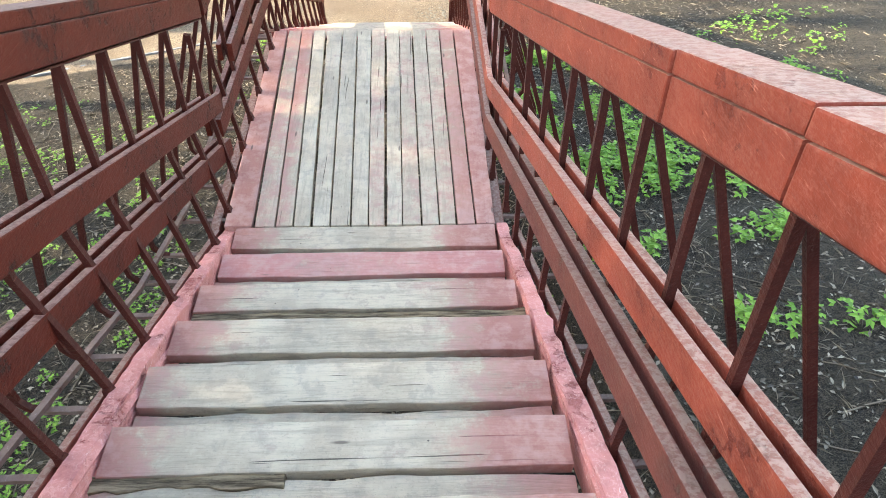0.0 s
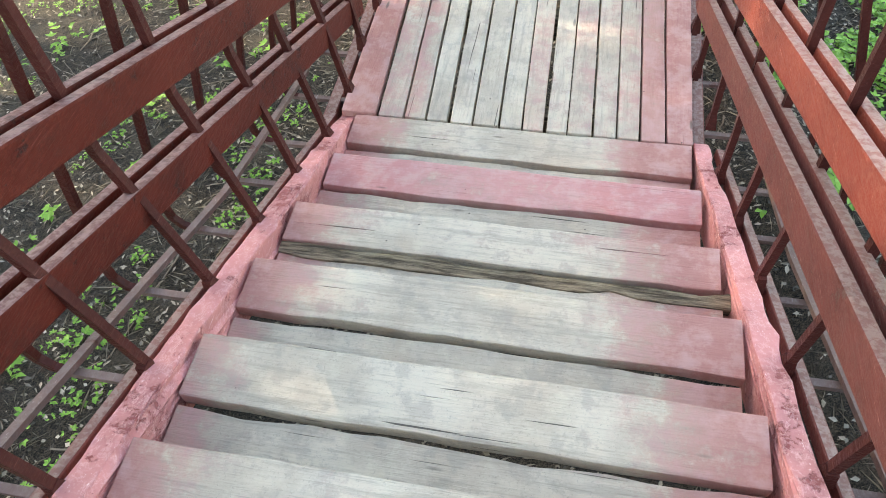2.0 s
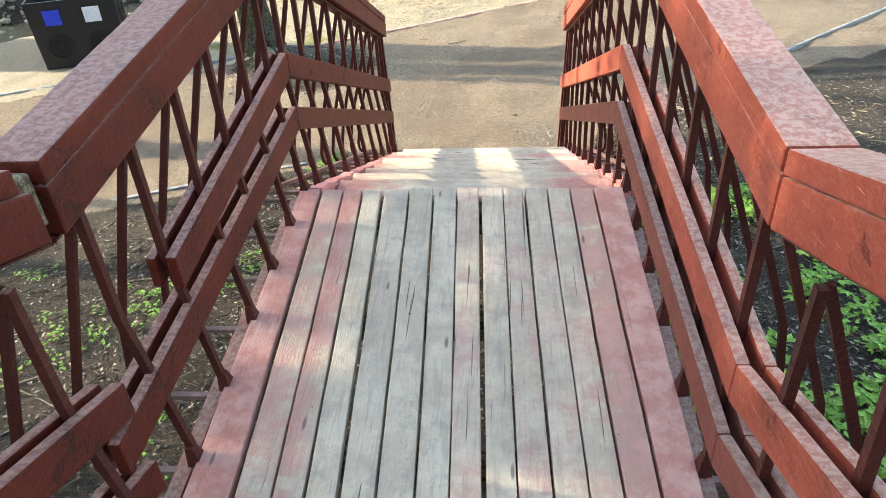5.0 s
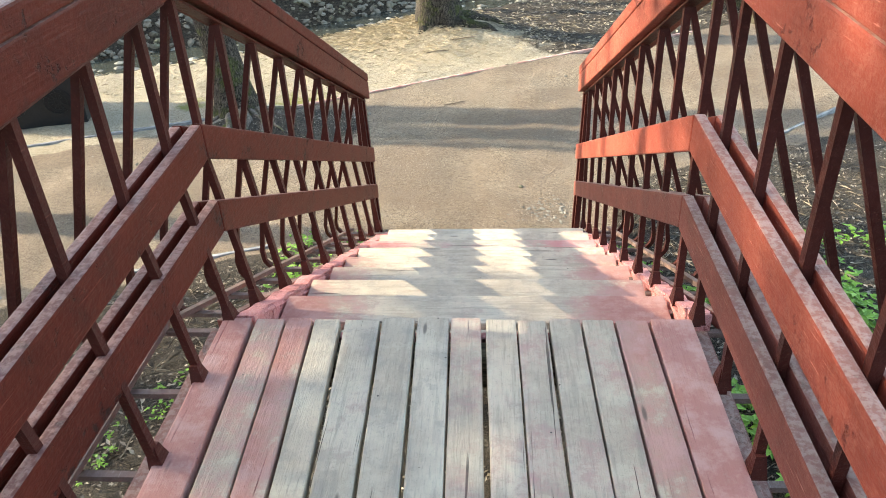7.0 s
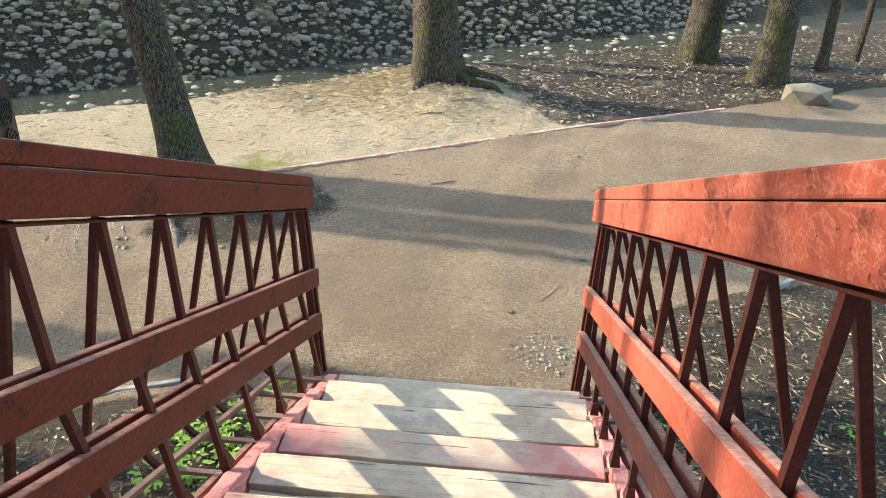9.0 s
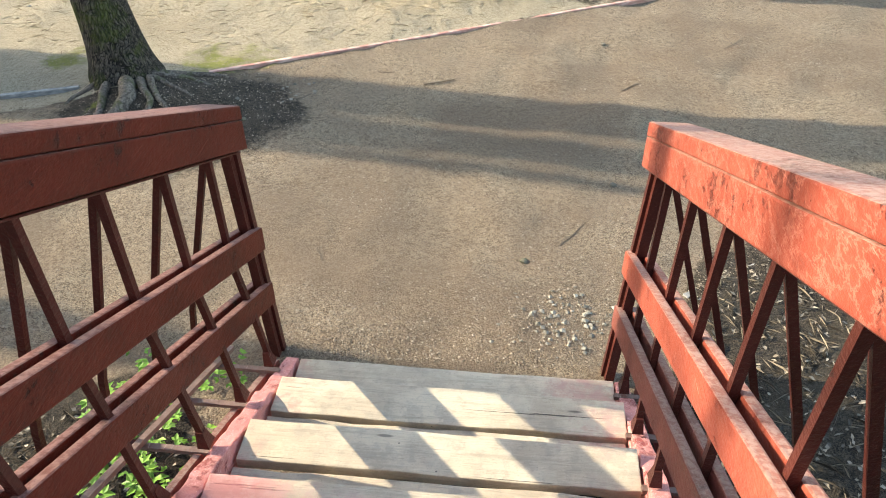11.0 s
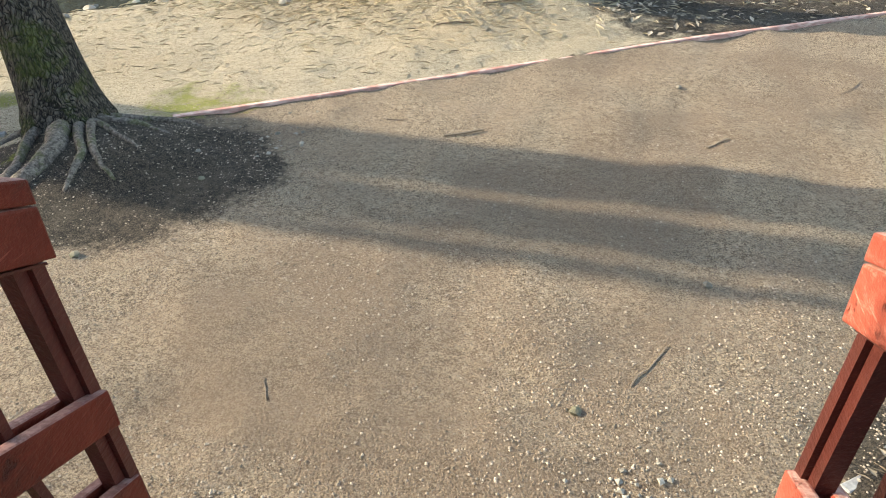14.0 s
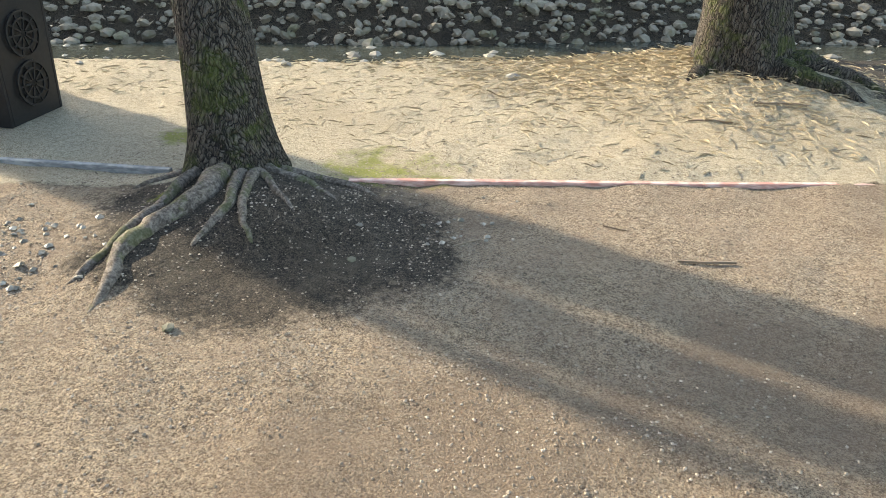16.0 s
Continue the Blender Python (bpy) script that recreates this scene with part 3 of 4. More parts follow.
up_line = lambda y: 1.600 + (2.041 - y) * 0.398 + 0.01
low_line = lambda y: 0.206 + (7.385 - y) * LOW_RISE / LOW_RUN + 0.01
deck_line = lambda y: DECK_Z + 0.0
UP0 = -1.35
JOIN_T, JOIN_B = 3.38, 5.07
up_bars = [2.955 - 0.303 * i for i in range(14)]
deck_bars = [3.235, 3.51, 3.79, 4.095, 4.375, 4.66, 4.93]
low_bars = [5.15, 5.45, 5.75, 6.05, 6.345, 6.64, 6.92, 7.21, 7.49]
# The left set has shade put into its colour, the right set light.
left_mats, right_mats = (M_RAIL_SHADED, M_RAIL_SHADED, M_RAIL_SHADED), (M_RAIL_LIT, M_RAIL_LIT, M_RAIL_LOW)
L = JOIN_T - UP0
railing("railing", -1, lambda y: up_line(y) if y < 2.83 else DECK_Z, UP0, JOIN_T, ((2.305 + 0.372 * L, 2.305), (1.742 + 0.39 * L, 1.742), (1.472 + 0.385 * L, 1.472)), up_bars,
        "red timber and iron railing beside the upper steps, coloured dark for shade", "railings", left_mats, rot=True, splay=0.022, feet=0.012)
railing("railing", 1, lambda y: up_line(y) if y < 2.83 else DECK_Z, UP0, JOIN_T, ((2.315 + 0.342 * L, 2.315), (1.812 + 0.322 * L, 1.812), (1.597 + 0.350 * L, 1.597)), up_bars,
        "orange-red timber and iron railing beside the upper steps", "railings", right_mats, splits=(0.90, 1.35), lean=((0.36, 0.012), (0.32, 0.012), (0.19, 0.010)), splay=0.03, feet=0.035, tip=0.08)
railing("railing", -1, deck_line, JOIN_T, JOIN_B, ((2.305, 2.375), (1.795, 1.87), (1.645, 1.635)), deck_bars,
        "red railing along the landing, coloured dark for shade, with a broken rail joint", "railings", left_mats, ((0.004, 0.002), (0.38, 0.0), (-0.10, 0.0)))
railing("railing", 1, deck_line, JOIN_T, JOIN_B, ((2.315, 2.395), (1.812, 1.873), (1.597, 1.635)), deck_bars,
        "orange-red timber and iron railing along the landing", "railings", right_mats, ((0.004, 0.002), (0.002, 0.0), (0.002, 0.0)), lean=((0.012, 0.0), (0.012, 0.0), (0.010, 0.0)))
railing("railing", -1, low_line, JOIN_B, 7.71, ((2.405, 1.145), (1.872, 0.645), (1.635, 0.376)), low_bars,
        "red railing beside the lower steps ending at the path, coloured dark for shade", "railings", left_mats, ((0.002, 0), (0.002, 0), (0.002, 0)), True)
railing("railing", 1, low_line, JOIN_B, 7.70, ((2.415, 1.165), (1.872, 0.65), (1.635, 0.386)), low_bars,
        "badly worn orange-red railing beside the lower steps", "railings", (M_RAIL_WORN, M_RAIL_LIT, M_RAIL_LOW), ((0.002, 0), (0.002, 0), (0.002, 0)), True)


# ---- path edging ----
def edging(points, mat, label, w=0.034, h=0.08):
    for a, b in zip(points, points[1:]):
        a, b = Vector(a), Vector(b)
        za, zb = land(*a), land(*b)
        bm = rod([(a.x, a.y, za + h / 2 - 0.066), (b.x, b.y, zb + h / 2 - 0.066)], h, w, side=Vector((-(b - a).y, (b - a).x, 0)))
        bevelled(bm, 0.004)
        tagged(link("edging_board", bm, mat), label, "edging board", "path edging", "structure")


edging([(-1.95, 10.22), (-0.50, 10.995), (0.95, 11.765), (2.5, 12.58)], M_EDGE_RED, "faded reddish board set on edge along the path")
edging([(-2.72, 9.88), (-3.75, 9.55), (-5.2, 8.96), (-6.6, 8.4)], M_EDGE_GREY, "grey weathered board set on edge along the path")
edging([(-1.45, 7.52), (-2.4, 7.17), (-4.0, 6.5), (-6.0, 5.7)], M_EDGE_GREY, "grey weathered board along the near side of the path")
edging([(1.0, 8.2), (1.9, 8.83), (3.45, 10.1), (4.9, 11.3)], M_EDGE_GREY, "grey weathered board along the near side of the path")


# ---- trees ----
def tree(name, x, y, r, height, lean, label, seed, spread=0.14, limbs=14, twigs=True):
    rnd = random.Random(seed)
    g = land(x, y)
    base = thing(name, (x, y, g), label, "tree", "bare trees")
    bm = bmesh.new()
    sides, rings = 22, 40
    prev = None
    spine = []
    for j in range(rings + 1):
        f = (j / rings) ** 1.6
        z = f * height
        flare = 1 + spread * math.exp(-z / (r * 0.9)) + 0.12 * math.exp(-z / (r * 4))
        rad = r * flare * (1 - 0.85 * f)
        cx = lean[0] * z + 0.15 * noise.noise((seed, z * 0.3, 0)) * min(z, 1)
        cy = lean[1] * z + 0.15 * noise.noise((seed, z * 0.3, 7)) * min(z, 1)
        spine.append((Vector((cx, cy, z)), rad))
        ring = []
        for i in range(sides):
            a = 2 * math.pi * i / sides
            lob = 1 + 0.16 * math.exp(-z / (r * 1.2)) * math.cos(5 * a + seed) + 0.06 * noise.noise((math.cos(a) * 2, math.sin(a) * 2, z * 2 + seed))
            ring.append(bm.verts.new((cx + rad * lob * math.cos(a), cy + rad * lob * math.sin(a), z - (0.12 if j == 0 else 0))))
        if prev:
            for i in range(sides):
                bm.faces.new((prev[i], prev[(i + 1) % sides], ring[(i + 1) % sides], ring[i]))
        prev = ring
    link("trunk", bm, M_BARK, base, smooth=True)
    if twigs:
        bm = bmesh.new()

        def limb(p, d, length, rad, depth):
            pts, q = [p], p.copy()
            for s in range(5):
                d = (d + Vector((rnd.uniform(-1, 1), rnd.uniform(-1, 1), rnd.uniform(-0.4, 0.8))) * 0.22).normalized()
                q = q + d * length / 5
                pts.append(q.copy())
                if depth > 0 and s > 0:
                    for _ in range(2 if depth > 1 else 2):
                        e = (d + Vector((rnd.uniform(-1, 1), rnd.uniform(-1, 1), rnd.uniform(-0.5, 0.9))) * 0.9).normalized()
                        limb(q, e, length * rnd.uniform(0.35, 0.6), rad * 0.5, depth - 1)
            prev = None
            for i, v in enumerate(pts):
                rr = max(rad * (1 - i / 5.5), 0.004)
                t = (pts[min(i + 1, 5)] - pts[max(i - 1, 0)]).normalized()
                u = t.orthogonal().normalized()
                w = t.cross(u)
                ring = [bm.verts.new(v + u * rr * math.cos(a) + w * rr * math.sin(a)) for a in (0, 2.094, 4.189)]
                if prev:
                    for k in range(3):
                        bm.faces.new((prev[k], prev[(k + 1) % 3], ring[(k + 1) % 3], ring[k]))
                prev = ring

        for _ in range(limbs):
            p, rad = spine[rnd.randint(int(rings * 0.60), rings - 1)]
            a = rnd.uniform(0, 6.283)
            limb(p.copy(), Vector((math.cos(a), math.sin(a), rnd.uniform(0.2, 0.9))).normalized(), height * rnd.uniform(0.2, 0.38), max(rad * 0.5, 0.02), 2)
        link("crown", bm, M_BARK, base)
    return base


TREE_1 = tree("tree", -2.45, 10.02, 0.165, 9.0, (-0.15, 0.14), "mossy rough-barked tree with bare roots on a low mound", 3, spread=0.34)
TREE_2 = tree("tree", -0.62, 12.55, 0.235, 11.0, (-0.10, 0.03), "broad dark tree trunk with moss by the stream bank", 5)
for i, (x, y, r, h, lx) in enumerate(((2.6, 14.6, 0.22, 9, 0.0), (3.25, 13.7, 0.19, 9, 0.02), (-5.3, 14.3, 0.12, 7, -0.03), (-6.2, 14.9, 0.10, 7, -0.12), (4.1, 14.4, 0.07, 6, 0.0), (4.7, 14.9, 0.05, 5, 0.08), (5.2, 14.2, 0.06, 5, 0.25))):
    tree("tree", x, y, r, h, (lx, 0.0), "slender bare tree on the bank", 11 + i, limbs=8)
for i in range(22):
    rnd = random.Random(500 + i)
    x, y = -7.0 - rnd.random() * 9, -1.8 + rnd.random() * 6.6
    tree("tree", x, y, rnd.uniform(0.12, 0.28), rnd.uniform(8, 12), (rnd.uniform(-0.04, 0.04), rnd.uniform(-0.04, 0.04)), "bare spring tree on the slope beside the path", 40 + i, limbs=12)

# ---- stream ----
bm = bmesh.new()
d = Vector((STREAM_N.y, -STREAM_N.x))
for s in (-40, 40):
    for u in (0.0, 1.45):
        q = STREAM_AT + d * s + STREAM_N * u
        bm.verts.new((q.x, q.y, -0.17))
bm.verts.ensure_lookup_table()
bm.faces.new([bm.verts[i] for i in (0, 1, 3, 2)])
tagged(link("water", bm, M_WATER), "shallow dark stream water", "water", kind="structure")

# ---- trees whose shadows cross the path ----
for i, (x, y, r) in enumerate(((-8.6, 10.74, 0.34), (-9.5, 10.42, 0.25), (-10.4, 10.26, 0.10), (-13.0, 7.9, 0.12), (-12.0, 6.9, 0.16), (-9.5, 8.46, 0.20))):
    tree("tree", x, y, r, 11.0, (0.01 * i - 0.02, 0.0), "bare tree beside the path", 80 + i, limbs=9)


# ---- roots ----
def root(points, r0, r1, seed):
    bm = bmesh.new()
    prev = None
    k = len(points)
    fine = []
    for i in range(k - 1):
        for j in range(5):
            f = j / 5
            fine.append((points[i][0] + (points[i + 1][0] - points[i][0]) * f, points[i][1] + (points[i + 1][1] - points[i][1]) * f))
    fine.append(points[-1])
    m = len(fine)
    for i, (x, y) in enumerate(fine):
        f = i / (m - 1)
        r = (r0 + (r1 - r0) * f) * (1 + 0.18 * noise.noise((seed, i * 0.4, 0)))
        x += 0.018 * noise.noise((seed, i * 0.35, 3))
        y += 0.018 * noise.noise((seed, i * 0.35, 6))
        c = Vector((x, y, land(x, y) + r * (0.12 + 0.5 * noise.noise((seed, i * 0.3, 12)) - 1.6 * max(f - 0.85, 0) / 0.15)))
        a, b = fine[max(i - 1, 0)], fine[min(i + 1, m - 1)]
        t = Vector((b[0] - a[0], b[1] - a[1], 0)).normalized()
        u = Vector((-t.y, t.x, 0))
        ring = [bm.verts.new(c + (u * math.cos(q) + Vector((0, 0, math.sin(q)))) * r * (1 + 0.3 * noise.noise((seed + math.cos(q), i * 0.5, math.sin(q))))) for q in np.linspace(0, 2 * math.pi, 9)[:-1]]
        if prev:
            for q in range(8):
                bm.faces.new((prev[q], prev[(q + 1) % 8], ring[(q + 1) % 8], ring[q]))
        prev = ring
    return bm


for i, (pts, r0, r1) in enumerate((
        ([(-2.38, 9.90), (-2.24, 9.60), (-2.26, 9.36), (-2.24, 9.18), (-2.13, 9.02), (-2.05, 8.86)], 0.085, 0.026),
        ([(-2.50, 9.88), (-2.38, 9.50), (-2.32, 9.22), (-2.28, 9.03), (-2.28, 8.95)], 0.050, 0.015),
        ([(-2.30, 9.90), (-2.09, 9.60), (-2.04, 9.42), (-2.03, 9.28)], 0.045, 0.012),
        ([(-2.25, 9.95), (-2.07, 9.65), (-1.95, 9.52), (-1.83, 9.44)], 0.040, 0.012),
        ([(-2.28, 9.98), (-2.02, 9.80), (-1.84, 9.69)], 0.038, 0.010),
        ([(-2.25, 10.02), (-2.00, 10.00), (-1.80, 9.92)], 0.042, 0.014),
        ([(-2.30, 10.10), (-1.95, 10.16), (-1.70, 10.12)], 0.040, 0.012),
        ([(-2.58, 9.95), (-2.66, 9.78), (-2.70, 9.62)], 0.040, 0.014))):
    held("root", root(pts, r0 * 0.68, r1 * 0.62, i * 3.3), M_ROOT, TREE_1, "bare weathered root", True)


for i, (pts, r0, r1) in enumerate((
        ([(-0.50, 12.46), (-0.30, 12.38), (-0.08, 12.36), (0.14, 12.30)], 0.10, 0.03),
        ([(-0.48, 12.58), (-0.25, 12.60), (0.00, 12.66), (0.25, 12.64)], 0.09, 0.03),
        ([(-0.72, 12.42), (-0.80, 12.26), (-0.83, 12.14)], 0.07, 0.03))):
    held("root", root(pts, r0, r1, 40 + i * 3.3), M_BARK, TREE_2, "mossy buttress root", True)


# ---- stone bank of the stream ----
ICO = bmesh.new()
bmesh.ops.create_icosphere(ICO, subdivisions=1, radius=1.0)
ICO_V = [v.co.copy() for v in ICO.verts]
ICO_F = [tuple(v.index for v in f.verts) for f in ICO.faces]
ICO.free()


def pebble_mesh(name, mat, rnd, flat=0.6):
    me = bpy.data.meshes.new(name)
    k = rnd.random() * 50
    me.from_pydata([(v.x * (1 + 0.45 * noise.noise(v * 1.3 + Vector((k, 0, 0)))), v.y * (1 + 0.45 * noise.noise(v * 1.3 + Vector((0, k, 0)))), v.z * flat * (1 + 0.3 * noise.noise(v * 1.3 + Vector((0, 0, k))))) for v in ICO_V], [], ICO_F)
    me.materials.append(mat)
    return me


def scatter(name, items, mats_mesh, label, category, parent=None):
    """Many small bodies joined in one mesh. items: place, size, turn, shape index."""
    verts, faces = [], []
    for (x, y, z), size, turn, k in items:
        vs, fs = mats_mesh[k]
        b = len(verts)
        c, d = math.cos(turn) * size, math.sin(turn) * size
        verts.extend((x + v[0] * c - v[1] * d, y + v[0] * d + v[1] * c, z + v[2] * size) for v in vs)
        faces.extend(tuple(b + q for q in f) for f in fs)
    me = bpy.data.meshes.new(name)
    me.from_pydata(verts, [], faces)
    ob = new(name, me)
    return tagged(ob, label, category, kind="stuff") if parent is None else ob


def shapes_of(meshes):
    return [([tuple(v.co) for v in m.vertices], [tuple(p.vertices) for p in m.polygons]) for m in meshes]


rnd = random.Random(7)
stone_meshes = [pebble_mesh("stone", M_STONE, rnd) for _ in range(8)]
bank = thing("stone_bank", (-2.0, 14.5, land(-2.0, 14.5)), "grey mossy rubble stone bank above the stream", "stone bank", kind="structure")
along = Vector((STREAM_N.y, -STREAM_N.x))
near, rest = [], []
u = 1.05
while u < 2.55:
    s = -7.0
    while s < 11.0:
        size = 0.026 + 0.055 * rnd.random() ** 1.6
        p = STREAM_AT + along * (s + rnd.uniform(-0.05, 0.05)) + STREAM_N * (u + rnd.uniform(-0.075, 0.075))
        item = ((p.x, p.y, land(p.x, p.y) + size * rnd.uniform(-0.15, 0.25)), size, rnd.uniform(0, 6.28), rnd.randrange(8))
        (near if -1.6 < s < 3.4 and u < 2.3 and len(near) < 300 else rest).append(item)
        s += size * rnd.uniform(1.5, 2.4) + (0.12 if rnd.random() < 0.08 else 0.0)
    u += 0.078
for (x, y, z), size, turn, k in near:
    ob = new("stone", stone_meshes[k])
    ob.parent = bank
    ob.matrix_basis = Matrix.Translation(Vector((x, y, z)) - bank.location) @ Matrix.Rotation(turn, 4, "Z") @ Matrix.Rotation(rnd.uniform(0.3, 0.9), 4, "X") @ Matrix.Diagonal((size, size, size, 1))
far_stones = scatter("stones", rest, shapes_of(stone_meshes), "rubble stones", "stone", bank)
far_stones.data.materials.append(M_STONE)
far_stones.parent = bank
far_stones.location = -bank.location
far_stones["kind"] = "stuff"
# pale stones in the shallow water
items = []
for _ in range(420):
    s, u = rnd.uniform(-7, 10), rnd.gauss(0.55, 0.35)
    p = STREAM_AT + along * s + STREAM_N * u
    size = rnd.uniform(0.02, 0.075)
    items.append(((p.x, p.y, max(land(p.x, p.y), -0.19) + size * 0.1), size, rnd.uniform(0, 6.28), rnd.randrange(8)))
n = Nodes("pale_wet_stone", 0.5)
isl = n.t.nodes.new("ShaderNodeNewGeometry").outputs["Random Per Island"]
M_PALE = n.done(n.mix(isl, (0.13, 0.115, 0.09), (0.36, 0.33, 0.27)), n.noise(n.pos, 40, 4), 0.4, 0.01)
stream_stones = scatter("stream_stones", items, shapes_of(stone_meshes), "pale stones and rubble in the shallow stream", "stones")
stream_stones.data.materials.append(M_PALE)

# ---- gravel ----
n = Nodes("gravel", 0.9)
isl = n.t.nodes.new("ShaderNodeNewGeometry").outputs["Random Per Island"]
M_GRAVEL = n.done(n.mix(isl, (0.14, 0.11, 0.08), (0.52, 0.43, 0.33)))
OCT = ([(1, 0, 0), (0, 1, 0), (-0.9, 0.1, 0), (0.1, -0.9, 0), (0.1, 0.1, 0.6), (0, 0, -0.5)], [(0, 1, 4), (1, 2, 4), (2, 3, 4), (3, 0, 4), (1, 0, 5), (2, 1, 5), (3, 2, 5), (0, 3, 5)])
items = []
while len(items) < 42000:
    x, y = rnd.uniform(-3.2, 2.6), 7.7 + rnd.random() ** 1.4 * 3.6
    if hill_s(x, y) > 0.3 and abs(x) > 0.8:
        continue
    if noise.noise((x * 1.5, y * 1.5, 20)) + rnd.uniform(-0.5, 0.5) < -0.1:
        continue
    size = 0.002 + 0.0055 * rnd.random() ** 3
    items.append(((x, y, land(x, y) + size * 0.2), size, rnd.uniform(0, 6.28), 0))
gravel = scatter("gravel", items, [OCT], "fine sandy gravel on the path", "gravel")
gravel.data.materials.append(M_GRAVEL)
# broken pale stone chips by the foot of the steps
chip_mat = M_PALE
items = []
for _ in range(150):
    x, y = rnd.gauss(0.46, 0.12), rnd.gauss(8.0, 0.10)
    size = 0.004 + 0.012 * rnd.random() ** 2
    items.append(((x, y, land(x, y) + size * 0.25), size, rnd.uniform(0, 6.28), rnd.randrange(8)))
for _ in range(70):
    x, y = rnd.gauss(-2.75, 0.25), rnd.gauss(9.1, 0.16)
    size = rnd.uniform(0.006, 0.02)
    items.append(((x, y, land(x, y) + size * 0.2), size, rnd.uniform(0, 6.28), rnd.randrange(8)))
for _ in range(26):
    x, y = rnd.gauss(-1.30, 0.11), rnd.gauss(10.05, 0.12)
    size = rnd.uniform(0.005, 0.017)
    items.append(((x, y, land(x, y) + size * 0.2), size, rnd.uniform(0, 6.28), rnd.randrange(8)))
SHARD = ([(1, 0.1, 0.1), (0.2, 0.8, 0.2), (-0.9, 0.35, 0.05), (-0.3, -0.7, 0.25), (0.25, -0.2, 0.55), (-0.2, 0.2, -0.4)], OCT[1])
items = [(p, q * 1.15, t, k % 2) for p, q, t, k in items]
chips = scatter("stone_chips", items, [SHARD, OCT], "broken pale stone chips on the gravel", "stone chips")
chips.data.materials.append(M_PALE)
for x, y, size in ((0.263, 8.393, 0.022), (-1.77, 8.95, 0.022), (0.75, 9.11, 0.022), (0.82, 10.99, 0.02), (-1.51, 9.6, 0.018)):
    ob = new("pebble", stone_meshes[rnd.randrange(8)])
    ob.matrix_basis = Matrix.Translation((x, y, land(x, y) + size * 0.25)) @ Matrix.Rotation(rnd.uniform(0, 6), 4, "Z") @ Matrix.Diagonal((size, size, size, 1))
    tagged(ob, "single grey pebble lying on the gravel", "pebble", "pebbles")
ob = new("boulder", pebble_mesh("boulder", M_STONE, rnd, 0.7))
ob.matrix_basis = Matrix.Translation((3.45, 12.95, land(3.45, 12.95) + 0.08)) @ Matrix.Diagonal((0.30, 0.22, 0.24, 1))
tagged(ob, "rough grey boulder beside the path's end", "boulder")


# ---- plants, litter, twigs ----
def leaf_mat(name, a, b):
    n = Nodes(name, 0.55)
    isl = n.t.nodes.new("ShaderNodeNewGeometry").outputs["Random Per Island"]
    n.b.inputs["Subsurface Weight"].default_value = 0.0
    return n.done(n.mix(isl, a, b))


M_LEAF = leaf_mat("fresh_green_leaf", (0.085, 0.20, 0.022), (0.23, 0.42, 0.06))
M_LITTER = leaf_mat("dead_leaf", (0.03, 0.023, 0.017), (0.42, 0.35, 0.26))
M_STRAW = leaf_mat("dry_straw", (0.24, 0.19, 0.12), (0.56, 0.48, 0.34))
M_TWIG = leaf_mat("twig_bark", (0.13, 0.095, 0.07), (0.30, 0.24, 0.17))


def leaves(name, spots, mat, label, category):
    """spots: place, direction, length, width, tilt: each a folded pointed leaf."""
    verts, faces = [], []
    for p, a, ln, w, tilt in spots:
        c, s = math.cos(a), math.sin(a)
        ct, st = math.cos(tilt), math.sin(tilt)
        b = len(verts)
        for fx, fy, fz in ((0, 0, 0), (0.4, 0.5, 0.06), (0.45, 0, -0.03), (0.4, -0.5, 0.06), (1, 0, -0.06)):
            d, e, h = fx * ln * ct, fy * w, fx * ln * st + fz * ln
            verts.append((p[0] + d * c - e * s, p[1] + d * s + e * c, p[2] + h))
        faces += [(b, b + 2, b + 1), (b, b + 3, b + 2), (b + 1, b + 2, b + 4), (b + 2, b + 3, b + 4)]
    me = bpy.data.meshes.new(name)
    me.from_pydata(verts, [], faces)
    me.materials.append(mat)
    return tagged(new(name, me), label, category, kind="stuff")


def herbs(count, area, density, size, seed):
    r = random.Random(seed)
    spots = []
    tries = 0
    while count > 0 and tries < 60000:
        tries += 1
        x, y = r.uniform(area[0], area[1]), r.uniform(area[2], area[3])
        if DECK_X0 - 0.12 < x < DECK_X1 + 0.12 or noise.noise((x * 1.3, y * 1.3, seed)) + 0.35 * noise.noise((x * 4, y * 4, seed)) < density:
            continue
        count -= 1
        g = land(x, y)
        k = r.uniform(0.6, 1.3) * size
        for _ in range(r.randint(3, 6)):
            a = r.uniform(0, 6.283)
            h = r.uniform(0.02, 0.10) * k / 0.04
            d = r.uniform(0.01, 0.07) * k / 0.04
            cx, cy = x + d * math.cos(a), y + d * math.sin(a)
            for da in (-0.9, 0.0, 0.9):
                spots.append(((cx, cy, g + h), a + da + r.uniform(-0.2, 0.2), k * r.uniform(0.8, 1.3), k * r.uniform(0.5, 0.75), r.uniform(-0.35, 0.35)))
    return spots


green = herbs(1050, (0.9, 3.6, 2.2, 6.6), 0.06, 0.036, 4) + herbs(160, (0.85, 4.5, 5.5, 7.3), 0.10, 0.03, 9)
leaves("ground_herbs", green, M_LEAF, "fresh green low herbs growing on dark soil", "plants")
green = herbs(1700, (-4.6, -1.25, 0.2, 6.0), 0.0, 0.017, 14) + herbs(60, (-1.35, -0.8, 6.6, 7.6), -0.3, 0.03, 15) + herbs(25, (0.72, 1.0, 6.4, 7.4), -0.5, 0.03, 16) + herbs(40, (-3.2, -1.1, 1.5, 4.5), 0.25, 0.035, 17)
leaves("ground_cover", green, M_LEAF, "sparse small green ground cover among dead leaves", "plants")
items = []
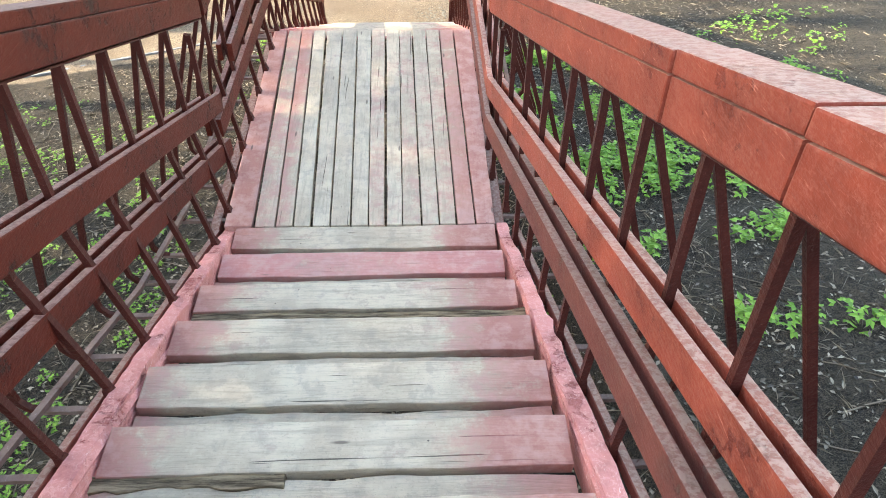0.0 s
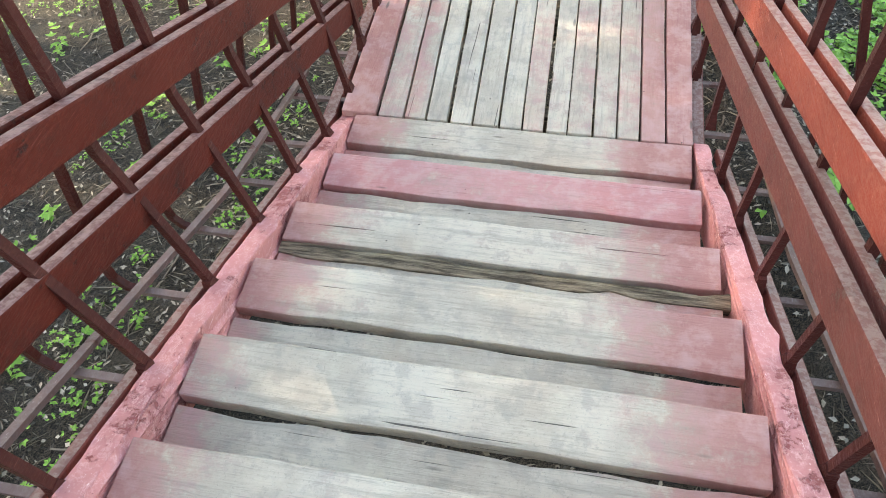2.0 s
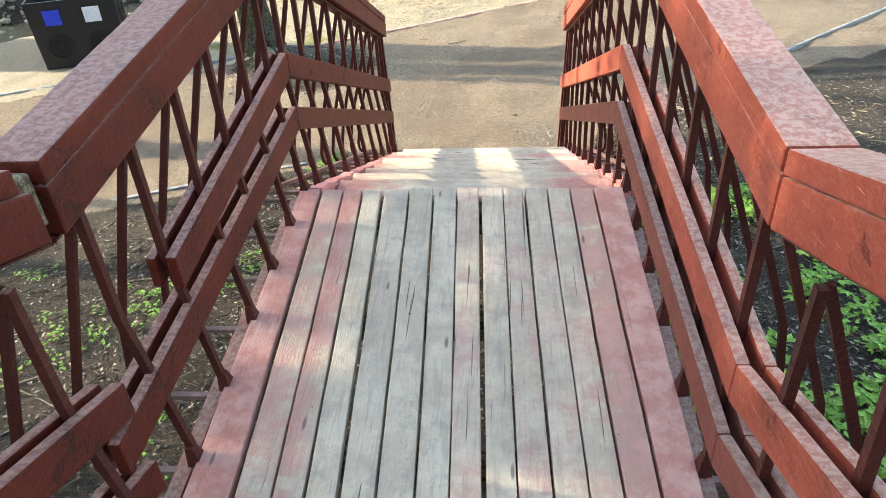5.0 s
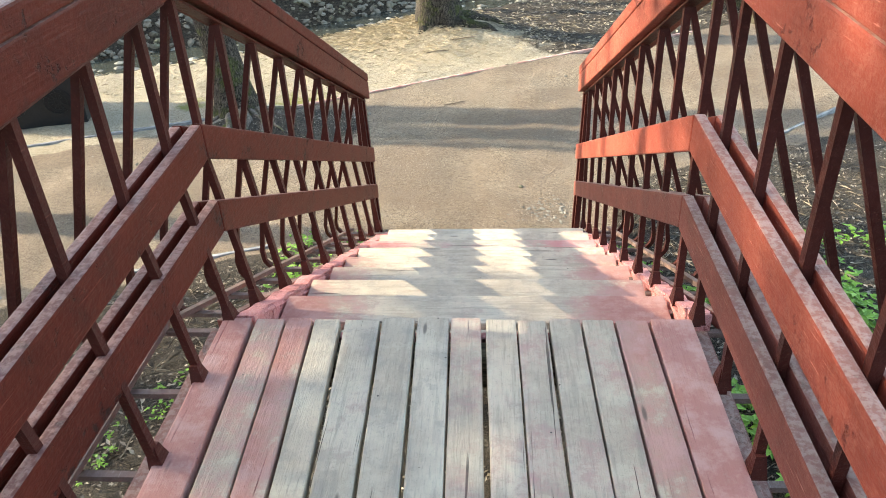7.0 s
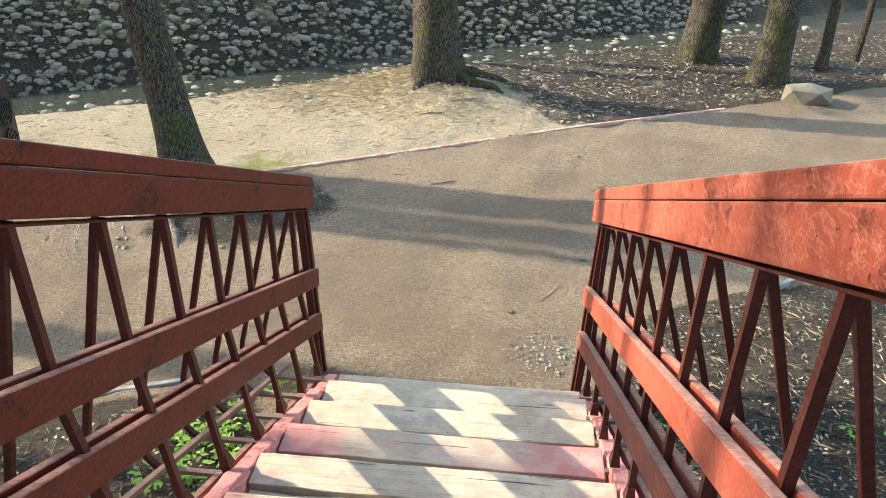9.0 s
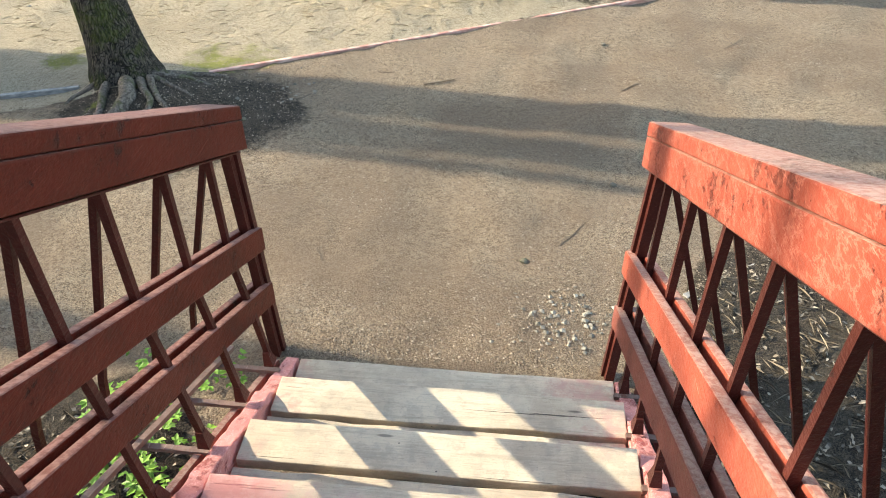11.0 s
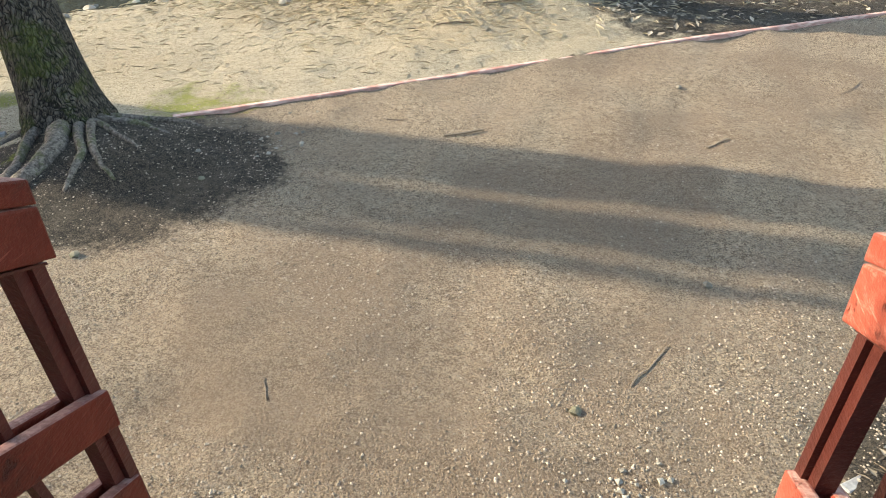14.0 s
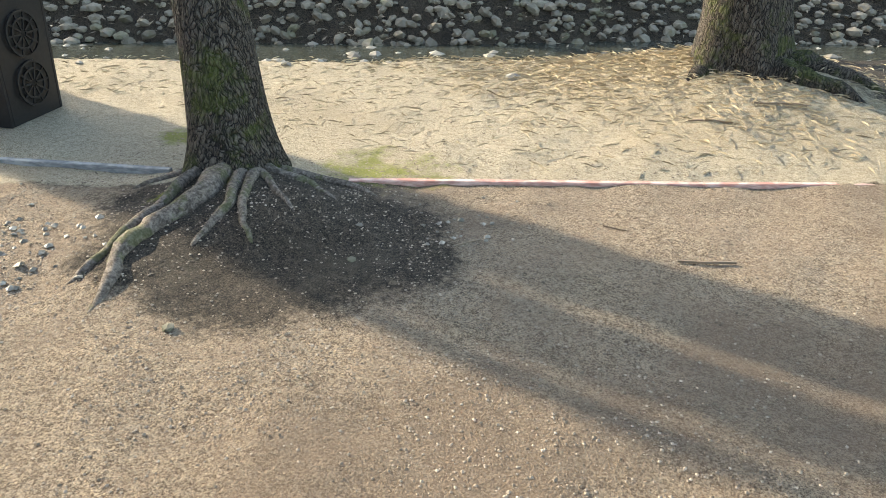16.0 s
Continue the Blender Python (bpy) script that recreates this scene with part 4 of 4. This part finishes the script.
r = random.Random(21)
while len(items) < 34000:
    x, y = r.gauss(0.0, 2.2), r.uniform(-0.3, 9.0)
    if hill_s(x, y) < 0.15 or (abs(x) < 0.75 and y > 7.4):
        continue
    items.append(((x, y, land(x, y) + r.uniform(0.002, 0.012)), r.uniform(0, 6.28), r.uniform(0.012, 0.045), r.uniform(0.005, 0.02), r.uniform(-0.5, 0.6)))
for _ in range(7000):
    x, y = r.uniform(0.3, 7.5), r.uniform(11.8, 16.5)
    if stream_u(x, y) > 0.1 or 11.262 + 0.53 * x - y > -0.1:
        continue
    items.append(((x, y, land(x, y) + r.uniform(0.002, 0.015)), r.uniform(0, 6.28), r.uniform(0.03, 0.08), r.uniform(0.012, 0.04), r.uniform(-0.5, 0.6)))
leaves("leaf_litter", items, M_LITTER, "brown dead leaves and chips on the soil", "leaf litter")
items = []
for _ in range(15000):
    x, y = r.gauss(-0.9, 1.1), r.gauss(12.55, 0.45)
    if r.random() < 0.45:
        x, y = r.uniform(-5, 5), r.uniform(10.6, 14.5)
    if stream_u(x, y) > 0.15 or 11.262 + 0.53 * x - y > -0.12 or (x + 0.5 * (y - 12.3) > -0.2 and r.random() < 0.75):
        continue
    items.append(((x, y, land(x, y) + r.uniform(0.0, 0.03)), r.uniform(0, 6.28), r.uniform(0.03, 0.11), r.uniform(0.0015, 0.004), r.uniform(-0.1, 0.2)))
leaves("dry_grass", items, M_STRAW, "flattened dry straw and dead stalks on the bank", "dry grass")
items = []
for _ in range(6000):
    s_, u_ = r.uniform(-8, 12), r.uniform(2.9, 9.0)
    p = STREAM_AT + along * s_ + STREAM_N * u_
    items.append(((p.x, p.y, land(p.x, p.y) + r.uniform(0.0, 0.03)), r.uniform(0, 6.28), r.uniform(0.05, 0.12), r.uniform(0.03, 0.06), r.uniform(-0.3, 0.4)))
for _ in range(9000):
    s_, u_ = r.uniform(-8, 12), 2.9 - 1.9 * r.random() ** 1.8
    p = STREAM_AT + along * s_ + STREAM_N * u_
    items.append(((p.x, p.y, land(p.x, p.y) + r.uniform(0.02, 0.07)), r.uniform(0, 6.28), r.uniform(0.03, 0.10), r.uniform(0.004, 0.03), r.uniform(-0.4, 0.5)))
leaves("far_leaf_litter", items, M_LITTER, "dead leaves on the slope above the stream", "leaf litter")


items = []
while len(items) < 16000:
    x, y = r.gauss(0.0, 2.0), r.uniform(-0.3, 8.6)
    if hill_s(x, y) < 0.2 or abs(x) < 0.6:
        continue
    items.append(((x, y, land(x, y) + r.uniform(0.004, 0.02)), r.uniform(0, 6.28), r.uniform(0.03, 0.12), r.uniform(0.0015, 0.004), r.uniform(-0.15, 0.25)))
leaves("small_twigs", items, M_LITTER, "thin twigs and dead stems strewn over the soil", "twigs")


def twig(x, y, a, ln, rad, seed):
    q = random.Random(seed)
    pts = []
    for i in range(5):
        f = i / 4 - 0.5
        px, py = x + math.cos(a) * ln * f + q.uniform(-1, 1) * ln * 0.03, y + math.sin(a) * ln * f + q.uniform(-1, 1) * ln * 0.03
        pts.append((px, py, land(px, py) + rad * 0.7 + q.uniform(0, rad)))
    bm = rod(pts, rad * 1.1, rad * 1.0, side=Vector((0, 0, 1)))
    return tagged(link("twig", bm, M_TWIG), "thin dry fallen twig on the ground", "twig", "fallen twigs")


for i, (x, y, a, ln, rad) in enumerate(((-0.34, 10.24, 0.35, 0.22, 0.008), (-0.73, 8.34, 2.0, 0.12, 0.0025), (0.50, 8.62, 1.0, 0.26, 0.0035), (0.95, 10.3, 0.6, 0.14, 0.007), (-1.2, 9.95, 1.2, 0.14, 0.005), (-0.73, 10.36, 0.0, 0.1, 0.005), (-0.3, 12.0, 0.3, 0.3, 0.01), (-0.6, 11.7, 0.2, 0.25, 0.008), (1.8, 11.1, 0.9, 0.26, 0.0035))):
    twig(x, y, a, ln, rad, i)
for i in range(70):
    x, y = r.choice((-1, 1)) * r.uniform(0.9, 3.5), r.uniform(0.5, 6.8)
    twig(x, y, r.uniform(0, 3.14), r.uniform(0.12, 0.5), r.uniform(0.003, 0.007), 100 + i)


# ---- litter bin ----
def build_bin():
    W, D, H, T = 0.86, 0.42, 0.72, 0.02
    base = thing("litter_bin", (-4.44, 10.02, land(-4.44, 10.0) - 0.005), "black ornamental two-part metal litter bin behind the path edging", "litter bin")
    base.rotation_euler = (0, 0, radians(16))

    def box(x0, x1, y0, y1, z0, z1, flare=0.0):
        bm = bmesh.new()
        prism(bm, [(y0, z0), (y1, z0), (y1, z1), (y0, z1)], x0, x1)
        for v in bm.verts:
            if v.co.z > H * 0.5:
                v.co.x *= 1 + flare
                v.co.y *= 1 + flare
        return bevelled(bm, 0.003)

    f = 0.06
    link("front_panel", box(-W / 2, W / 2, -D / 2, -D / 2 + T, 0, H, f), M_BLACK, base)
    link("back_panel", box(-W / 2, W / 2, D / 2 - T, D / 2, 0, H, f), M_BLACK, base)
    for sx in (-1, 1):
        a, b = sorted((sx * (W / 2 - T), sx * W / 2))
        link("side_panel", box(a, b, -D / 2 + T + 0.002, D / 2 - T - 0.002, 0, H - 0.003, f), M_BLACK, base)
    link("divider", box(-T / 2, T / 2, -D / 2 + T + 0.002, D / 2 - T - 0.002, 0.02, H - 0.02), M_BLACK, base)
    link("floor_plate", box(-W / 2 + T, W / 2 - T, -D / 2 + T, D / 2 - T, 0.03, 0.05), M_BLACK, base)
    for sx in (-1, 1):
        for px, py, flip in ((sx * 0.21, -D / 2 - 0.008, 0),):
            bm = bmesh.new()
            for rad in (0.125, 0.085, 0.03):
                ring = [Vector((px + rad * math.cos(q), py - 0.004 - (0.005), 0.24 + rad * math.sin(q))) for q in np.linspace(0, 2 * math.pi, 25)]
                rod(ring, 0.012, 0.012, bm)
            for q in np.linspace(0, 2 * math.pi, 13)[:-1]:
                rod([(px + 0.03 * math.cos(q), py - 0.008, 0.24 + 0.03 * math.sin(q)), (px + 0.12 * math.cos(q), py - 0.008, 0.24 + 0.12 * math.sin(q))], 0.009, 0.009, bm)
            link("rosette", bm, M_BLACK, base, "cast openwork rosette")
        for z in (0.20, 0.47):
            bm = bmesh.new()
            for rad in (0.12, 0.08):
                ring = [Vector((sx * (W / 2 + 0.018 + 0.03 * z), rad * math.cos(q), z + rad * math.sin(q))) for q in np.linspace(0, 2 * math.pi, 21)]
                rod(ring, 0.011, 0.011, bm, side=Vector((1, 0, 0)))
            for q in np.linspace(0, 2 * math.pi, 11)[:-1]:
                rod([(sx * (W / 2 + 0.018 + 0.03 * z), 0.02 * math.cos(q), z + 0.02 * math.sin(q)), (sx * (W / 2 + 0.018 + 0.03 * z), 0.115 * math.cos(q), z + 0.115 * math.sin(q))], 0.009, 0.009, bm, side=Vector((1, 0, 0)))
            link("side_rosette", bm, M_BLACK, base, "cast openwork rosette")
    for nm, x, col in (("blue_label", -0.2, (0.02, 0.05, 0.45)), ("white_label", 0.2, (0.62, 0.62, 0.64))):
        n = Nodes(nm, 0.4)
        mat = n.done(n.mix(n.step(n.noise(n.obj, 30, 3), 0.45, 0.7), col, tuple(v * 0.8 for v in col)))
        link(nm, box(x - 0.085, x + 0.085, -D / 2 - 0.022, -D / 2 - 0.018, 0.47, 0.63), mat, base, nm.replace("_", " ") + " sheet")


build_bin()
